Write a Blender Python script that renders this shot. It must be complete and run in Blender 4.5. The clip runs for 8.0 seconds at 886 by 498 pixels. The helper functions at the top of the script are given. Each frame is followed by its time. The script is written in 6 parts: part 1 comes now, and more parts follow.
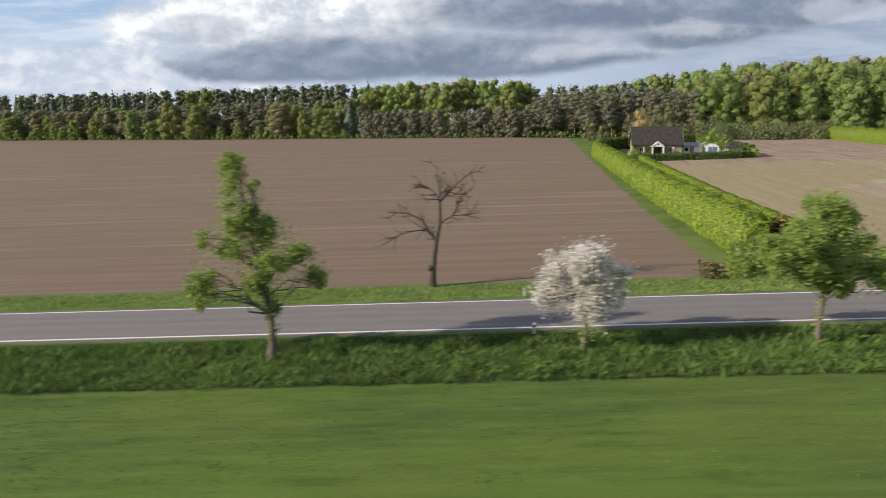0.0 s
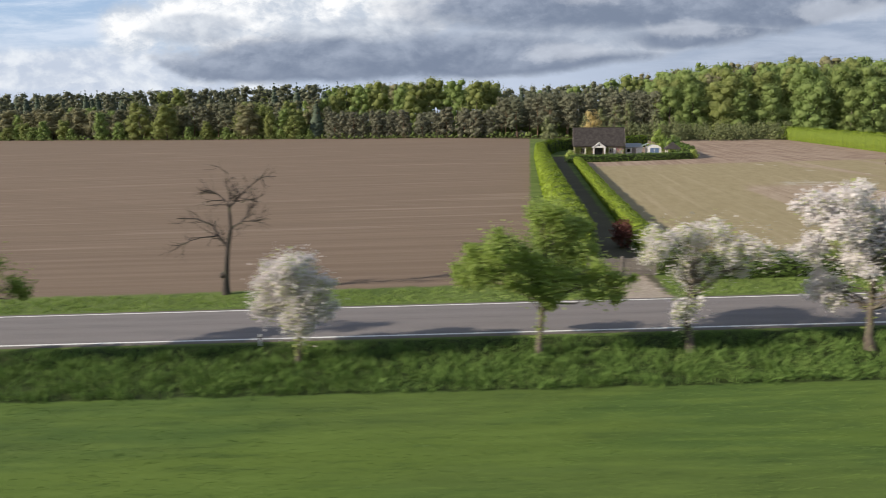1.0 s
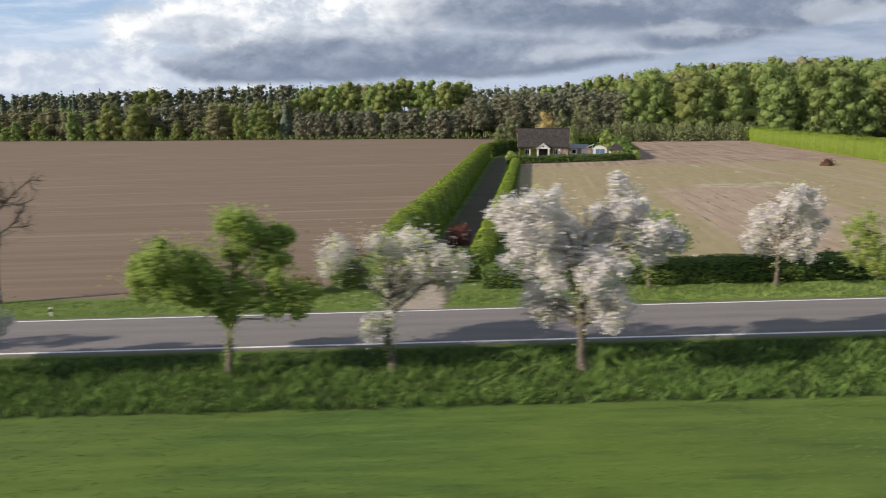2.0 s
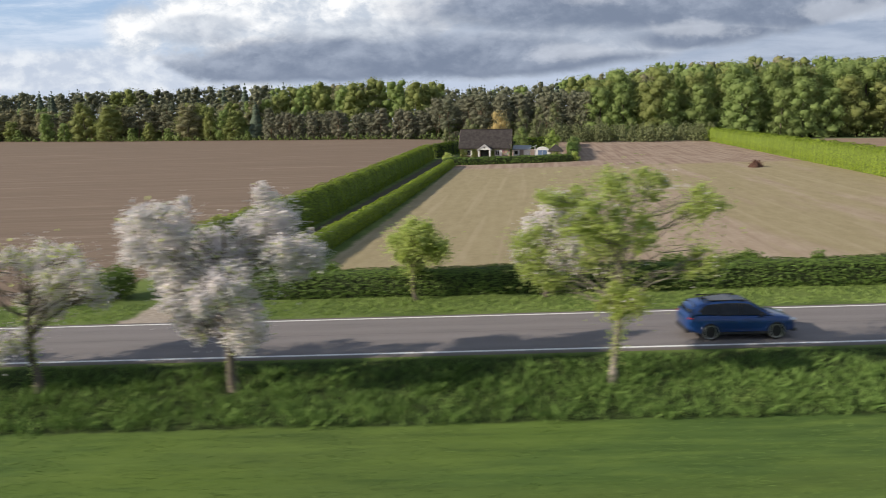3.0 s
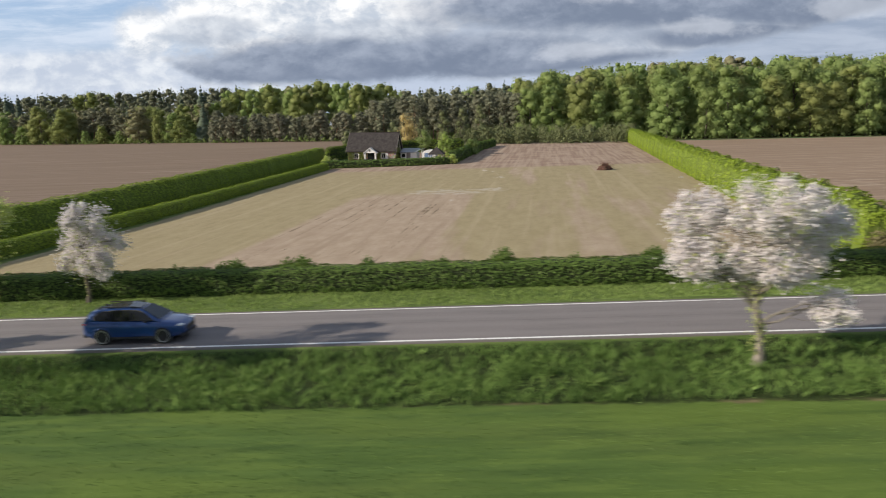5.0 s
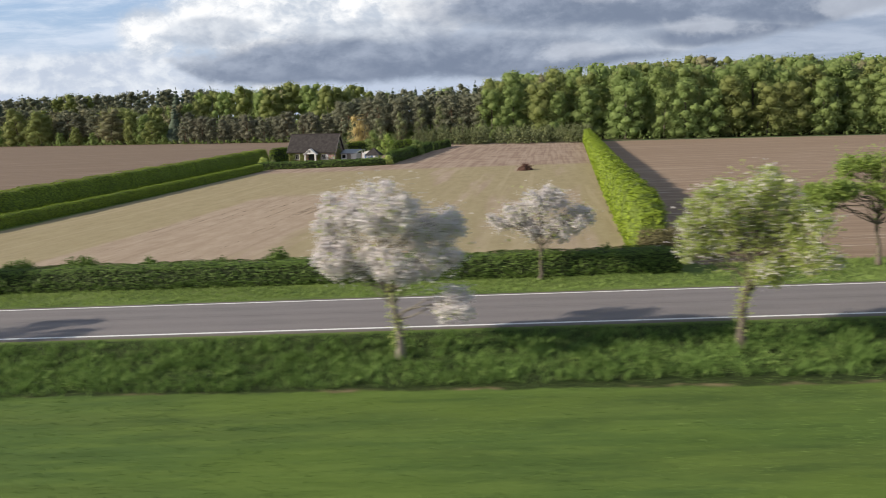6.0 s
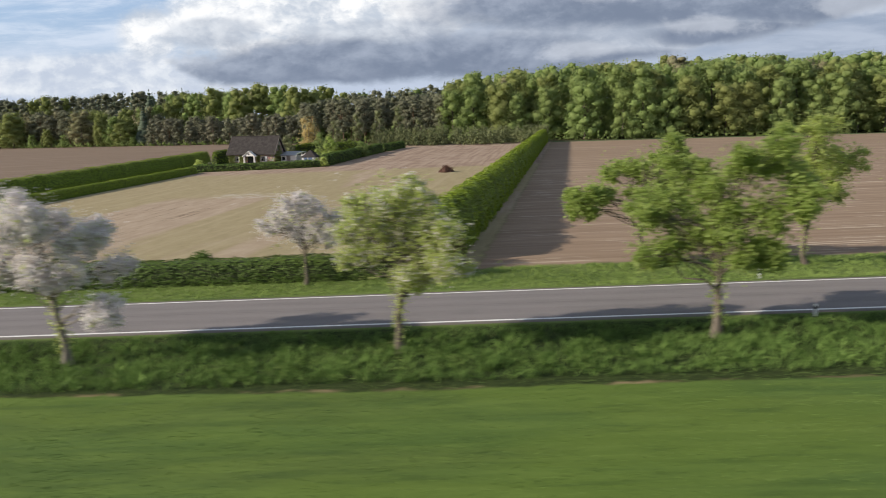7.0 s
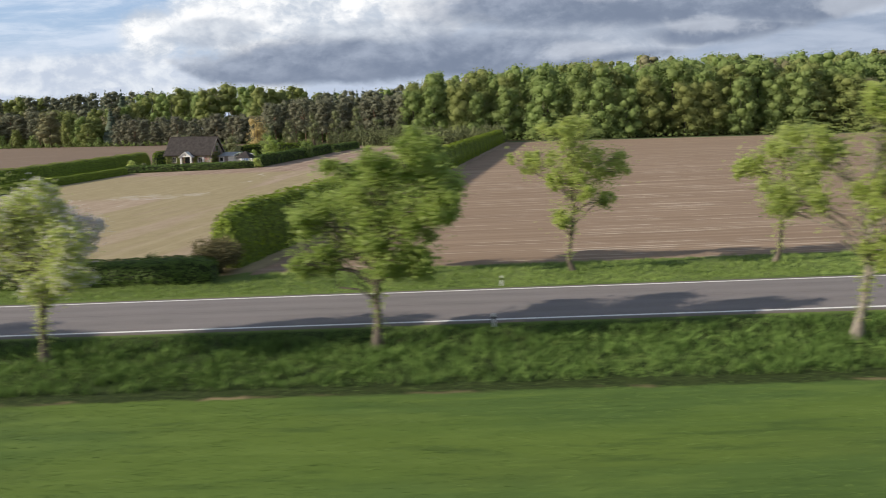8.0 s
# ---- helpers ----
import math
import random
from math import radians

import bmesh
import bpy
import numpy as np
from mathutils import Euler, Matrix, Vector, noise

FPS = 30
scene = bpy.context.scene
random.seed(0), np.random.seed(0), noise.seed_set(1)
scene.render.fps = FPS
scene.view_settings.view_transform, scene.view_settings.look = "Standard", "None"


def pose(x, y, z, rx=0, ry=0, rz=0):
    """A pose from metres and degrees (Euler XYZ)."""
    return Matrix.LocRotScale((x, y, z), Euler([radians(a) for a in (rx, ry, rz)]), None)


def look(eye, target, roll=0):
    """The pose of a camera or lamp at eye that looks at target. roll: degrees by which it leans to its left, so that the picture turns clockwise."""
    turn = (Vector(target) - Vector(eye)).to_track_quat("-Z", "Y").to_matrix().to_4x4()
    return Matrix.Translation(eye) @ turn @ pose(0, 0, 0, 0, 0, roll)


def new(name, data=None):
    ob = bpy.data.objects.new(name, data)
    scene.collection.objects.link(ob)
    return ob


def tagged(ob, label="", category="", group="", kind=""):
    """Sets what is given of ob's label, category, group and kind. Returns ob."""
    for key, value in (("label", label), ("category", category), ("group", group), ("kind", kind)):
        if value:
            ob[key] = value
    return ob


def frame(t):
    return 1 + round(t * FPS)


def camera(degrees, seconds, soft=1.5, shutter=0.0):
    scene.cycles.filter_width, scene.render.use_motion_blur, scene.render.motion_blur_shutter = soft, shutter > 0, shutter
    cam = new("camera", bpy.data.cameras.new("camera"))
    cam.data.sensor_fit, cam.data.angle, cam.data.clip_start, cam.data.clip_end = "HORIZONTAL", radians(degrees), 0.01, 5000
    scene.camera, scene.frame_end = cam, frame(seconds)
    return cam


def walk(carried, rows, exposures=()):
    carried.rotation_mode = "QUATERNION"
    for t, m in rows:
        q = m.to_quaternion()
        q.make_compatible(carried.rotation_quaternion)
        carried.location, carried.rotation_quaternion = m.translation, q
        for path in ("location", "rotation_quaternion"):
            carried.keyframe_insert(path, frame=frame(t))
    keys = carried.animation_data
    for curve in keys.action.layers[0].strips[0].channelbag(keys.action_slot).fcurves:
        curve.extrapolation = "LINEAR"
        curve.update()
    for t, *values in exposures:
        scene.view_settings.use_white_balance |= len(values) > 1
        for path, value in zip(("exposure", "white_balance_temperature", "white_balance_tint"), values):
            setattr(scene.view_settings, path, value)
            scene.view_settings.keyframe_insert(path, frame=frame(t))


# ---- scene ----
cam = camera(63.00, 8.0, soft=0.9, shutter=0.5)
PATH = [
    (0, (-53.614, -34.839, 9.068), (-53.6357, -32.8695, 8.7239), -0.53),
    (0.5, (-47.471, -34.447, 9.235), (-47.4895, -32.4766, 8.8912), -0.54),
    (1, (-40.761, -33.481, 9.168), (-40.7749, -31.5108, 8.8233), -0.52),
    (2.5, (-20.854, -29.937, 9.039), (-20.8753, -27.9665, 8.6966), -0.55),
    (3, (-13.797, -29.184, 9.218), (-13.8235, -27.2140, 8.8741), -0.59),
    (3.5, (-7.188, -28.944, 9.428), (-7.2199, -26.9736, 9.0838), -0.65),
    (4, (-0.036, -29.086, 9.549), (-0.0774, -27.1158, 9.2051), -0.76),
    (5.5, (20.264, -31.267, 9.674), (20.2083, -29.2980, 9.3297), -0.95),
    (6, (27.567, -31.677, 9.655), (27.5068, -29.7076, 9.3110), -1.07),
    (6.5, (34.250, -31.768, 9.706), (34.1885, -29.7989, 9.3624), -1.15),
    (7, (41.558, -31.630, 9.744), (41.4942, -29.6608, 9.4001), -1.28),
    (7.5, (48.306, -30.882, 9.667), (48.2410, -28.9128, 9.3228), -1.26),
    (8, (55.547, -30.032, 9.562), (55.4802, -28.0632, 9.2178), -1.32),
]
walk(cam, [(t, look(eye, target, roll)) for t, eye, target, roll in PATH])

# ---------- exposure, sun and sky ----------
scene.view_settings.exposure = 0.13
SUN_ELEV, SUN_AZ = 23.5, 254.5          # degrees; azimuth clockwise from +y
sx, sy = math.sin(radians(SUN_AZ)), math.cos(radians(SUN_AZ))
sun = new("sun", bpy.data.lights.new("sun", "SUN"))
sun.data.energy, sun.data.angle, sun.data.color = 5.0, radians(0.6), (1.0, 0.90, 0.76)
ce, se = math.cos(radians(SUN_ELEV)), math.sin(radians(SUN_ELEV))
sun.matrix_world = look((sx * ce * 100, sy * ce * 100, se * 100), (0, 0, 0))

world = bpy.data.worlds.new("sky")
scene.world = world
world.use_nodes = True


class Nodes:
    """A short way to write node trees."""

    def __init__(self, tree):
        self.t = tree
        tree.nodes.clear()

    def add(self, kind, inputs=None):
        n = self.t.nodes.new(kind)
        for k, v in (inputs or {}).items():
            self.put(n.inputs[k], v)
        return n

    def put(self, socket, v):
        if isinstance(v, bpy.types.NodeSocket):
            self.t.links.new(v, socket)
        else:
            socket.default_value = v

    def math(self, op, a, b=0.0, c=0.0, clamp=False):
        n = self.add("ShaderNodeMath")
        n.operation, n.use_clamp = op, clamp
        for i, v in enumerate((a, b, c)):
            self.put(n.inputs[i], v)
        return n.outputs[0]

    def mix(self, f, a, b, blend="MIX"):
        n = self.add("ShaderNodeMix")
        n.data_type, n.blend_type = "RGBA", blend
        self.put(n.inputs[0], f)
        self.put(n.inputs[6], a if isinstance(a, bpy.types.NodeSocket) else (*a, 1)[:4])
        self.put(n.inputs[7], b if isinstance(b, bpy.types.NodeSocket) else (*b, 1)[:4])
        return n.outputs[2]

    def step(self, v, lo, hi):
        n = self.add("ShaderNodeMapRange")
        n.interpolation_type = "SMOOTHSTEP"
        for i, k in enumerate((v, lo, hi, 0.0, 1.0)):
            self.put(n.inputs[i], k)
        return n.outputs[0]

    def noise(self, vec, scale, detail=4.0, rough=0.55, dist=0.0):
        n = self.add("ShaderNodeTexNoise", {"Scale": scale, "Detail": detail, "Roughness": rough, "Distortion": dist})
        self.put(n.inputs["Vector"], vec)
        return n.outputs["Fac"]

    def stretch(self, vec, s, turn=0.0):
        n = self.add("ShaderNodeMapping")
        self.put(n.inputs["Vector"], vec)
        n.inputs["Scale"].default_value = s
        n.inputs["Rotation"].default_value = (0, 0, turn)
        return n.outputs[0]

    def ramp(self, v, stops, mode="LINEAR"):
        n = self.add("ShaderNodeValToRGB")
        self.put(n.inputs[0], v)
        e = n.color_ramp.elements
        n.color_ramp.interpolation = mode
        e[0].position, e[1].position = stops[0][0], stops[-1][0]
        for p, c in stops[1:-1]:
            e.new(p)
        for el, (p, c) in zip(e, stops):
            el.color = (*c, 1) if isinstance(c, tuple) else (c, c, c, 1)
        return n.outputs[0]


def build_sky():
    s = Nodes(world.node_tree)
    nish = s.add("ShaderNodeTexSky")
    nish.sky_type, nish.sun_disc, nish.dust_density = "NISHITA", False, 1.0
    nish.sun_elevation, nish.sun_rotation = radians(SUN_ELEV), radians(SUN_AZ)
    d = s.add("ShaderNodeTexCoord").outputs["Generated"]
    x, y, z = s.add("ShaderNodeSeparateXYZ", {0: d}).outputs
    flat = s.math("MAXIMUM", s.math("ABSOLUTE", y), 0.35)
    u = s.math("DIVIDE", x, flat)                 # across, as a slope
    v = s.math("DIVIDE", z, flat)                 # over the horizon, as a slope
    uv = s.add("ShaderNodeCombineXYZ", {0: u, 1: v, 2: s.math("MULTIPLY", y, 0.2)}).outputs[0]
    n1 = s.math("SUBTRACT", s.noise(s.stretch(uv, (1.0, 2.0, 1.0)), 6.5, 8, 0.60, 0.25), 0.5)
    n2 = s.math("SUBTRACT", s.noise(s.stretch(uv, (1.0, 1.7, 1.0)), 19.0, 10, 0.68, 0.15), 0.5)
    vor = s.add("ShaderNodeTexVoronoi", {"Scale": 17.0, "Detail": 4.0, "Roughness": 0.62})
    vor.normalize = True
    bent = s.add("ShaderNodeVectorMath", {0: s.stretch(uv, (1.0, 1.35, 1.0)), 1: s.add("ShaderNodeCombineXYZ", {0: s.math("MULTIPLY", n1, 0.10), 1: s.math("MULTIPLY", n2, 0.05)}).outputs[0]})
    s.put(vor.inputs["Vector"], bent.outputs[0])
    n2 = s.math("ADD", s.math("MULTIPLY", n2, 0.55), s.math("MULTIPLY", s.math("SUBTRACT", 0.30, vor.outputs["Distance"]), 0.75))
    streak = s.noise(s.stretch(uv, (1.0, 6.0, 1.0)), 6.0, 7, 0.62, 0.3)
    # billows, lit from the upper left
    lit = s.add("ShaderNodeVectorMath", {0: uv, 1: (-0.014, 0.012, 0.0)}).outputs[0]

    def billow(vec):
        v_ = s.add("ShaderNodeTexVoronoi", {"Scale": 15.0, "Detail": 3.0, "Roughness": 0.6})
        v_.feature, v_.normalize = "SMOOTH_F1", True
        v_.inputs["Smoothness"].default_value = 0.6
        warp = s.add("ShaderNodeVectorMath", {0: s.stretch(vec, (1.0, 1.7, 1.0)), 1: s.add("ShaderNodeCombineXYZ", {0: s.math("MULTIPLY", n1, 0.12), 1: s.math("MULTIPLY", n2, 0.06)}).outputs[0]})
        s.put(v_.inputs["Vector"], warp.outputs[0])
        return s.math("ADD", s.math("MULTIPLY", v_.outputs["Distance"], -1.0), s.math("MULTIPLY", s.noise(s.stretch(vec, (1.0, 1.7, 1.0)), 9.0, 9, 0.62, 0.2), 1.1))

    rise = s.math("SUBTRACT", billow(uv), billow(lit))
    relief = s.step(rise, -0.42, 0.42)

    def mound(cu, cv, ru, rv, warp=0.35, soft=1.0):
        """1 in the middle of a heap of cloud, falling to 0 at its ragged rim."""
        a = s.math("DIVIDE", s.math("SUBTRACT", u, cu), ru)
        b = s.math("DIVIDE", s.math("SUBTRACT", v, cv), rv)
        q = s.math("SQRT", s.math("ADD", s.math("MULTIPLY", a, a), s.math("MULTIPLY", b, b)))
        q = s.math("ADD", q, s.math("ADD", s.math("MULTIPLY", n1, -2.2 * warp), s.math("MULTIPLY", n2, -1.6 * warp)))
        return s.math("SUBTRACT", 1.0, s.step(q, 1.0 - 0.32 * soft, 1.0 + 0.14 * soft))

    def most(*m):
        out = m[0]
        for k in m[1:]:
            out = s.math("MAXIMUM", out, k)
        return out

    clear = s.mix(0.55, s.mix(1.0, nish.outputs[0], (0.10, 0.10, 0.10), "MULTIPLY"), (0.40, 0.56, 0.86))
    sky = s.mix(s.math("MULTIPLY", s.step(streak, 0.36, 0.66), 0.75), clear, (0.72, 0.79, 0.90))
    # haze over the horizon, and under the deck
    sky = s.mix(s.math("MULTIPLY", s.step(u, -0.34, -0.10), 0.9), sky, s.mix(s.step(streak, 0.35, 0.7), (0.38, 0.45, 0.58), (0.50, 0.56, 0.67)))
    sky = s.mix(s.math("MULTIPLY", s.math("SUBTRACT", 1.0, s.step(v, 0.03, 0.17)), 0.85), sky, (0.50, 0.57, 0.70))
    sky = s.mix(s.math("MULTIPLY", s.step(u, 0.10, 0.45), 0.75), sky, s.mix(s.step(streak, 0.36, 0.68), (0.27, 0.33, 0.44), (0.42, 0.48, 0.59)))
    # pale heaps in the west
    pale = most(mound(-0.52, 0.075, 0.26, 0.030), mound(-0.38, 0.060, 0.16, 0.035))
    sky = s.mix(s.math("MULTIPLY", pale, 0.85), sky, s.mix(s.step(s.math("ADD", s.math("MULTIPLY", relief, 0.5), n2), 0.05, 0.50), (0.52, 0.58, 0.69), (0.80, 0.83, 0.87)))
    # the bright cumulus
    white = most(mound(-0.27, 0.135, 0.19, 0.050), mound(-0.42, 0.128, 0.05, 0.040), mound(-0.12, 0.142, 0.15, 0.04), mound(0.02, 0.155, 0.10, 0.03))
    sky = s.mix(white, sky, s.mix(s.step(s.math("ADD", s.math("MULTIPLY", relief, 0.45), s.math("ADD", n2, s.math("MULTIPLY", n1, 0.6))), -0.02, 0.40), (0.52, 0.58, 0.67), (0.98, 0.98, 0.98)))
    # grey towers within it
    grey = most(mound(-0.34, 0.125, 0.075, 0.022, 0.4), mound(-0.13, 0.120, 0.11, 0.020, 0.5))
    sky = s.mix(s.math("MULTIPLY", grey, 0.75), sky, s.mix(relief, (0.36, 0.41, 0.50), (0.66, 0.71, 0.78)))
    # the dark deck, its base rising to the east
    edge = s.ramp(s.math("MULTIPLY_ADD", u, 0.5, 0.5), [(0.0, 0.30), (0.22, 0.20), (0.300, 0.085), (0.322, 0.054), (0.50, 0.050), (0.60, 0.066), (0.665, 0.088), (0.73, 0.112), (0.78, 0.138), (0.84, 0.18), (1.0, 0.26)])
    over = s.math("ADD", s.math("SUBTRACT", v, edge), s.math("ADD", s.math("MULTIPLY", n1, 0.020), s.math("MULTIPLY", n2, 0.020)))
    base = s.step(over, -0.002, 0.012)
    deck = most(mound(-0.17, 0.080, 0.25, 0.040, 0.62, 1.5), mound(0.02, 0.084, 0.20, 0.034, 0.6, 1.5), mound(0.23, 0.150, 0.30, 0.036, 0.40, 1.1), mound(0.46, 0.150, 0.20, 0.040, 0.35, 1.2), mound(0.12, 0.074, 0.25, 0.022, 0.35, 1.2), mound(0.36, 0.108, 0.14, 0.020, 0.4, 1.2))
    shade_ = s.mix(s.step(s.math("ADD", s.math("MULTIPLY", relief, 0.42), s.math("ADD", n1, s.math("MULTIPLY", n2, 0.4))), 0.02, 0.60), (0.190, 0.233, 0.320), (0.37, 0.42, 0.52))
    shade_ = s.mix(s.math("MULTIPLY", s.math("SUBTRACT", 1.0, s.step(over, 0.0, 0.035)), 0.75), shade_, (0.190, 0.233, 0.320))
    veil = s.mix(s.step(s.math("ADD", s.math("MULTIPLY", relief, 0.5), n2), 0.05, 0.50), (0.36, 0.41, 0.50), (0.58, 0.62, 0.69))
    side = s.step(u, -0.08, 0.10)
    sky = s.mix(s.math("MULTIPLY", base, s.math("MULTIPLY", side, 0.85)), sky, veil)
    sky = s.mix(s.math("MULTIPLY", base, deck), sky, shade_)
    puff = most(mound(0.18, 0.092, 0.06, 0.012, 1.3, 2.0), mound(0.32, 0.118, 0.09, 0.012, 1.4, 2.0), mound(0.53, 0.140, 0.08, 0.016, 1.3, 2.0), mound(0.19, 0.160, 0.05, 0.012, 1.2, 2.0))
    sky = s.mix(s.math("MULTIPLY", puff, 0.38), sky, (0.70, 0.73, 0.79))
    # overhead and behind: broken cloud of the same kind
    rest = s.mix(s.step(s.noise(d, 2.2, 6, 0.6), 0.42, 0.60), s.mix(1.0, clear, (0.64, 0.64, 0.64), "MULTIPLY"), (0.35, 0.38, 0.43))
    front = s.math("MULTIPLY", s.step(y, 0.40, 0.60), s.math("SUBTRACT", 1.0, s.step(v, 0.22, 0.45)))
    sky = s.mix(front, rest, sky)
    sky = s.mix(s.step(z, -0.02, 0.0), (0.10, 0.10, 0.07), sky)
    bg = s.add("ShaderNodeBackground", {0: sky, 1: 1.0})
    out = s.add("ShaderNodeOutputWorld")
    s.t.links.new(bg.outputs[0], out.inputs[0])


build_sky()


# ---------- the lie of the land ----------
def smooth(t):
    t = np.clip(t, 0, 1)
    return t * t * (3 - 2 * t)


def gz(x, y):
    """Height of the ground: the road climbs gently to the east, the fields rise a little towards the woods."""
    x, y = np.asarray(x, float), np.asarray(y, float)
    s = smooth((y - 40) / 240)
    z = 0.02095 * np.clip(x, -400, 300) * (1 - s) + (3.6 + 0.011 * np.clip(x + 30, -330, 0)) * s
    z = z - 0.38 * smooth((-0.5 - y) / 2.2) - 0.25 * smooth((y - 6.1) / 2.0) * (1 - smooth((y - 30) / 60))
    z = z + smooth((x - 10) / 110) * np.clip(y - 215, 0, 160) * 0.085
    z = z + np.clip(y - 300, 0, 220) * 0.022
    return z


def h1_x(y):
    return -31.45 + (y - 17) * 0.1025


def h2_x(y):
    return -25.5 + (y - 18) * 0.117


def h4_x(y):
    return 39.6 + (y - 14) * 0.145


# ---------- mesh helpers ----------
def arr_mesh(name, V, F):
    """A mesh from arrays of corners and of faces that all have the same number of corners."""
    V, F = np.asarray(V, np.float32).reshape(-1, 3), np.asarray(F, np.int32)
    me = bpy.data.meshes.new(name)
    me.vertices.add(len(V))
    me.vertices.foreach_set("co", V.ravel())
    me.loops.add(F.size)
    me.loops.foreach_set("vertex_index", F.ravel())
    me.polygons.add(len(F))
    me.polygons.foreach_set("loop_start", np.arange(0, F.size, F.shape[1], dtype=np.int32))
    me.update(calc_edges=True)
    me.validate()
    return me


class Geo:
    """Gathers four-cornered faces."""

    def __init__(self):
        self.v, self.f, self.n = [], [], 0

    def put(self, V, F):
        self.v.append(np.asarray(V, np.float32).reshape(-1, 3))
        self.f.append(np.asarray(F, np.int32) + self.n)
        self.n += len(self.v[-1])

    def mesh(self, name):
        return arr_mesh(name, np.concatenate(self.v), np.concatenate(self.f))


def shade(me, on=True):
    me.polygons.foreach_set("use_smooth", np.full(len(me.polygons), on))


def tube(geo, pts, radii, sides=7):
    """A round limb along points."""
    pts = np.asarray(pts, float)
    n = len(pts)
    d = np.gradient(pts, axis=0)
    d /= np.linalg.norm(d, axis=1)[:, None] + 1e-9
    ref = np.where(np.abs(d[:, 2:3]) > 0.9, [[1.0, 0, 0]], [[0, 0, 1.0]])
    a = np.cross(d, ref)
    a /= np.linalg.norm(a, axis=1)[:, None] + 1e-9
    b = np.cross(d, a)
    w = np.linspace(0, 2 * np.pi, sides, endpoint=False)
    ring = a[:, None] * np.cos(w)[None, :, None] + b[:, None] * np.sin(w)[None, :, None]
    V = pts[:, None] + ring * np.asarray(radii, float)[:, None, None]
    i, j = np.meshgrid(np.arange(n - 1), np.arange(sides), indexing="ij")
    k = (j + 1) % sides
    F = np.stack([i * sides + j, i * sides + k, (i + 1) * sides + k, (i + 1) * sides + j], -1).reshape(-1, 4)
    geo.put(V, F)


def leaves(geo, rng, P, size, droop=0.0, squash=1.0, out=None):
    """A small bent leaf or spray at every point; out: the way that each one faces, more or less."""
    n = len(P)
    if n == 0:
        return
    nrm = rng.normal(size=(n, 3))
    nrm[:, 2] = np.abs(nrm[:, 2]) * squash + 0.25
    if out is not None:
        nrm = out + 0.42 * nrm + np.array([0, 0, 0.15])
    nrm /= np.linalg.norm(nrm, axis=1)[:, None]
    a = np.cross(nrm, rng.normal(size=(n, 3)))
    a /= np.linalg.norm(a, axis=1)[:, None] + 1e-9
    b = np.cross(nrm, a)
    s = size * rng.uniform(0.6, 1.35, (n, 1))
    a, b = a * s, b * s * rng.uniform(0.5, 0.9, (n, 1))
    tip = P + a
    tip[:, 2] -= droop * s[:, 0]
    V = np.stack([P - a, P + b + nrm * s * 0.15, tip, P - b + nrm * s * 0.15], 1)
    geo.put(V, np.arange(4 * n).reshape(-1, 4))


def in_blob(rng, c, r, n, hollow=0.35):
    """Points within a round clump, thicker towards its skin. r: one radius or three."""
    p = rng.normal(size=(n, 3))
    p /= np.linalg.norm(p, axis=1)[:, None]
    q = hollow + (1 - hollow) * rng.uniform(0, 1, (n, 1)) ** 0.6
    q *= 1 + 0.22 * np.sin(3.1 * p[:, :1] * 3 + c[0] * 7) * np.cos(2.7 * p[:, 2:] * 3 + c[2] * 5)
    return np.asarray(c) + p * q * np.asarray(r)


def clump_ball():
    """A ball of 24 four-cornered faces, to be bent into clumps of leaves."""
    q = [(a, b, c) for a in (-1, 0, 1) for b in (-1, 0, 1) for c in (-1, 0, 1) if (a, b, c) != (0, 0, 0)]
    at = {k: i for i, k in enumerate(q)}
    F = []
    for ax in range(3):
        for side in (-1, 1):
            for u in (-1, 0):
                for v in (-1, 0):
                    loop = []
                    for du, dv in ((0, 0), (1, 0), (1, 1), (0, 1)):
                        k = [u + du, v + dv]
                        k.insert(ax, side)
                        loop.append(at[tuple(k)])
                    flip = side * (-1 if ax == 1 else 1) < 0
                    F.append(loop[::-1] if flip else loop)
    V = np.array(q, float)
    return V / np.linalg.norm(V, axis=1)[:, None], np.array(F)


BALL_V, BALL_F = clump_ball()


def clumps(geo, r, C, R, flat=0.75, rough=0.26):
    """A ragged clump of foliage at each place."""
    C, R = np.asarray(C, float), np.asarray(R, float)
    n = len(C)
    if n == 0:
        return
    k = 1 + rough * r.normal(size=(n, len(BALL_V), 1))
    ang = r.uniform(0, 6.283, n)
    c, s = np.cos(ang)[:, None], np.sin(ang)[:, None]
    V = BALL_V[None] * k
    V = np.stack([V[:, :, 0] * c - V[:, :, 1] * s, V[:, :, 0] * s + V[:, :, 1] * c, V[:, :, 2] * flat], -1)
    V = C[:, None] + V * R[:, None, None]
    F = (np.arange(n) * len(BALL_V))[:, None, None] + BALL_F[None]
    geo.put(V.reshape(-1, 3), F.reshape(-1, 4))


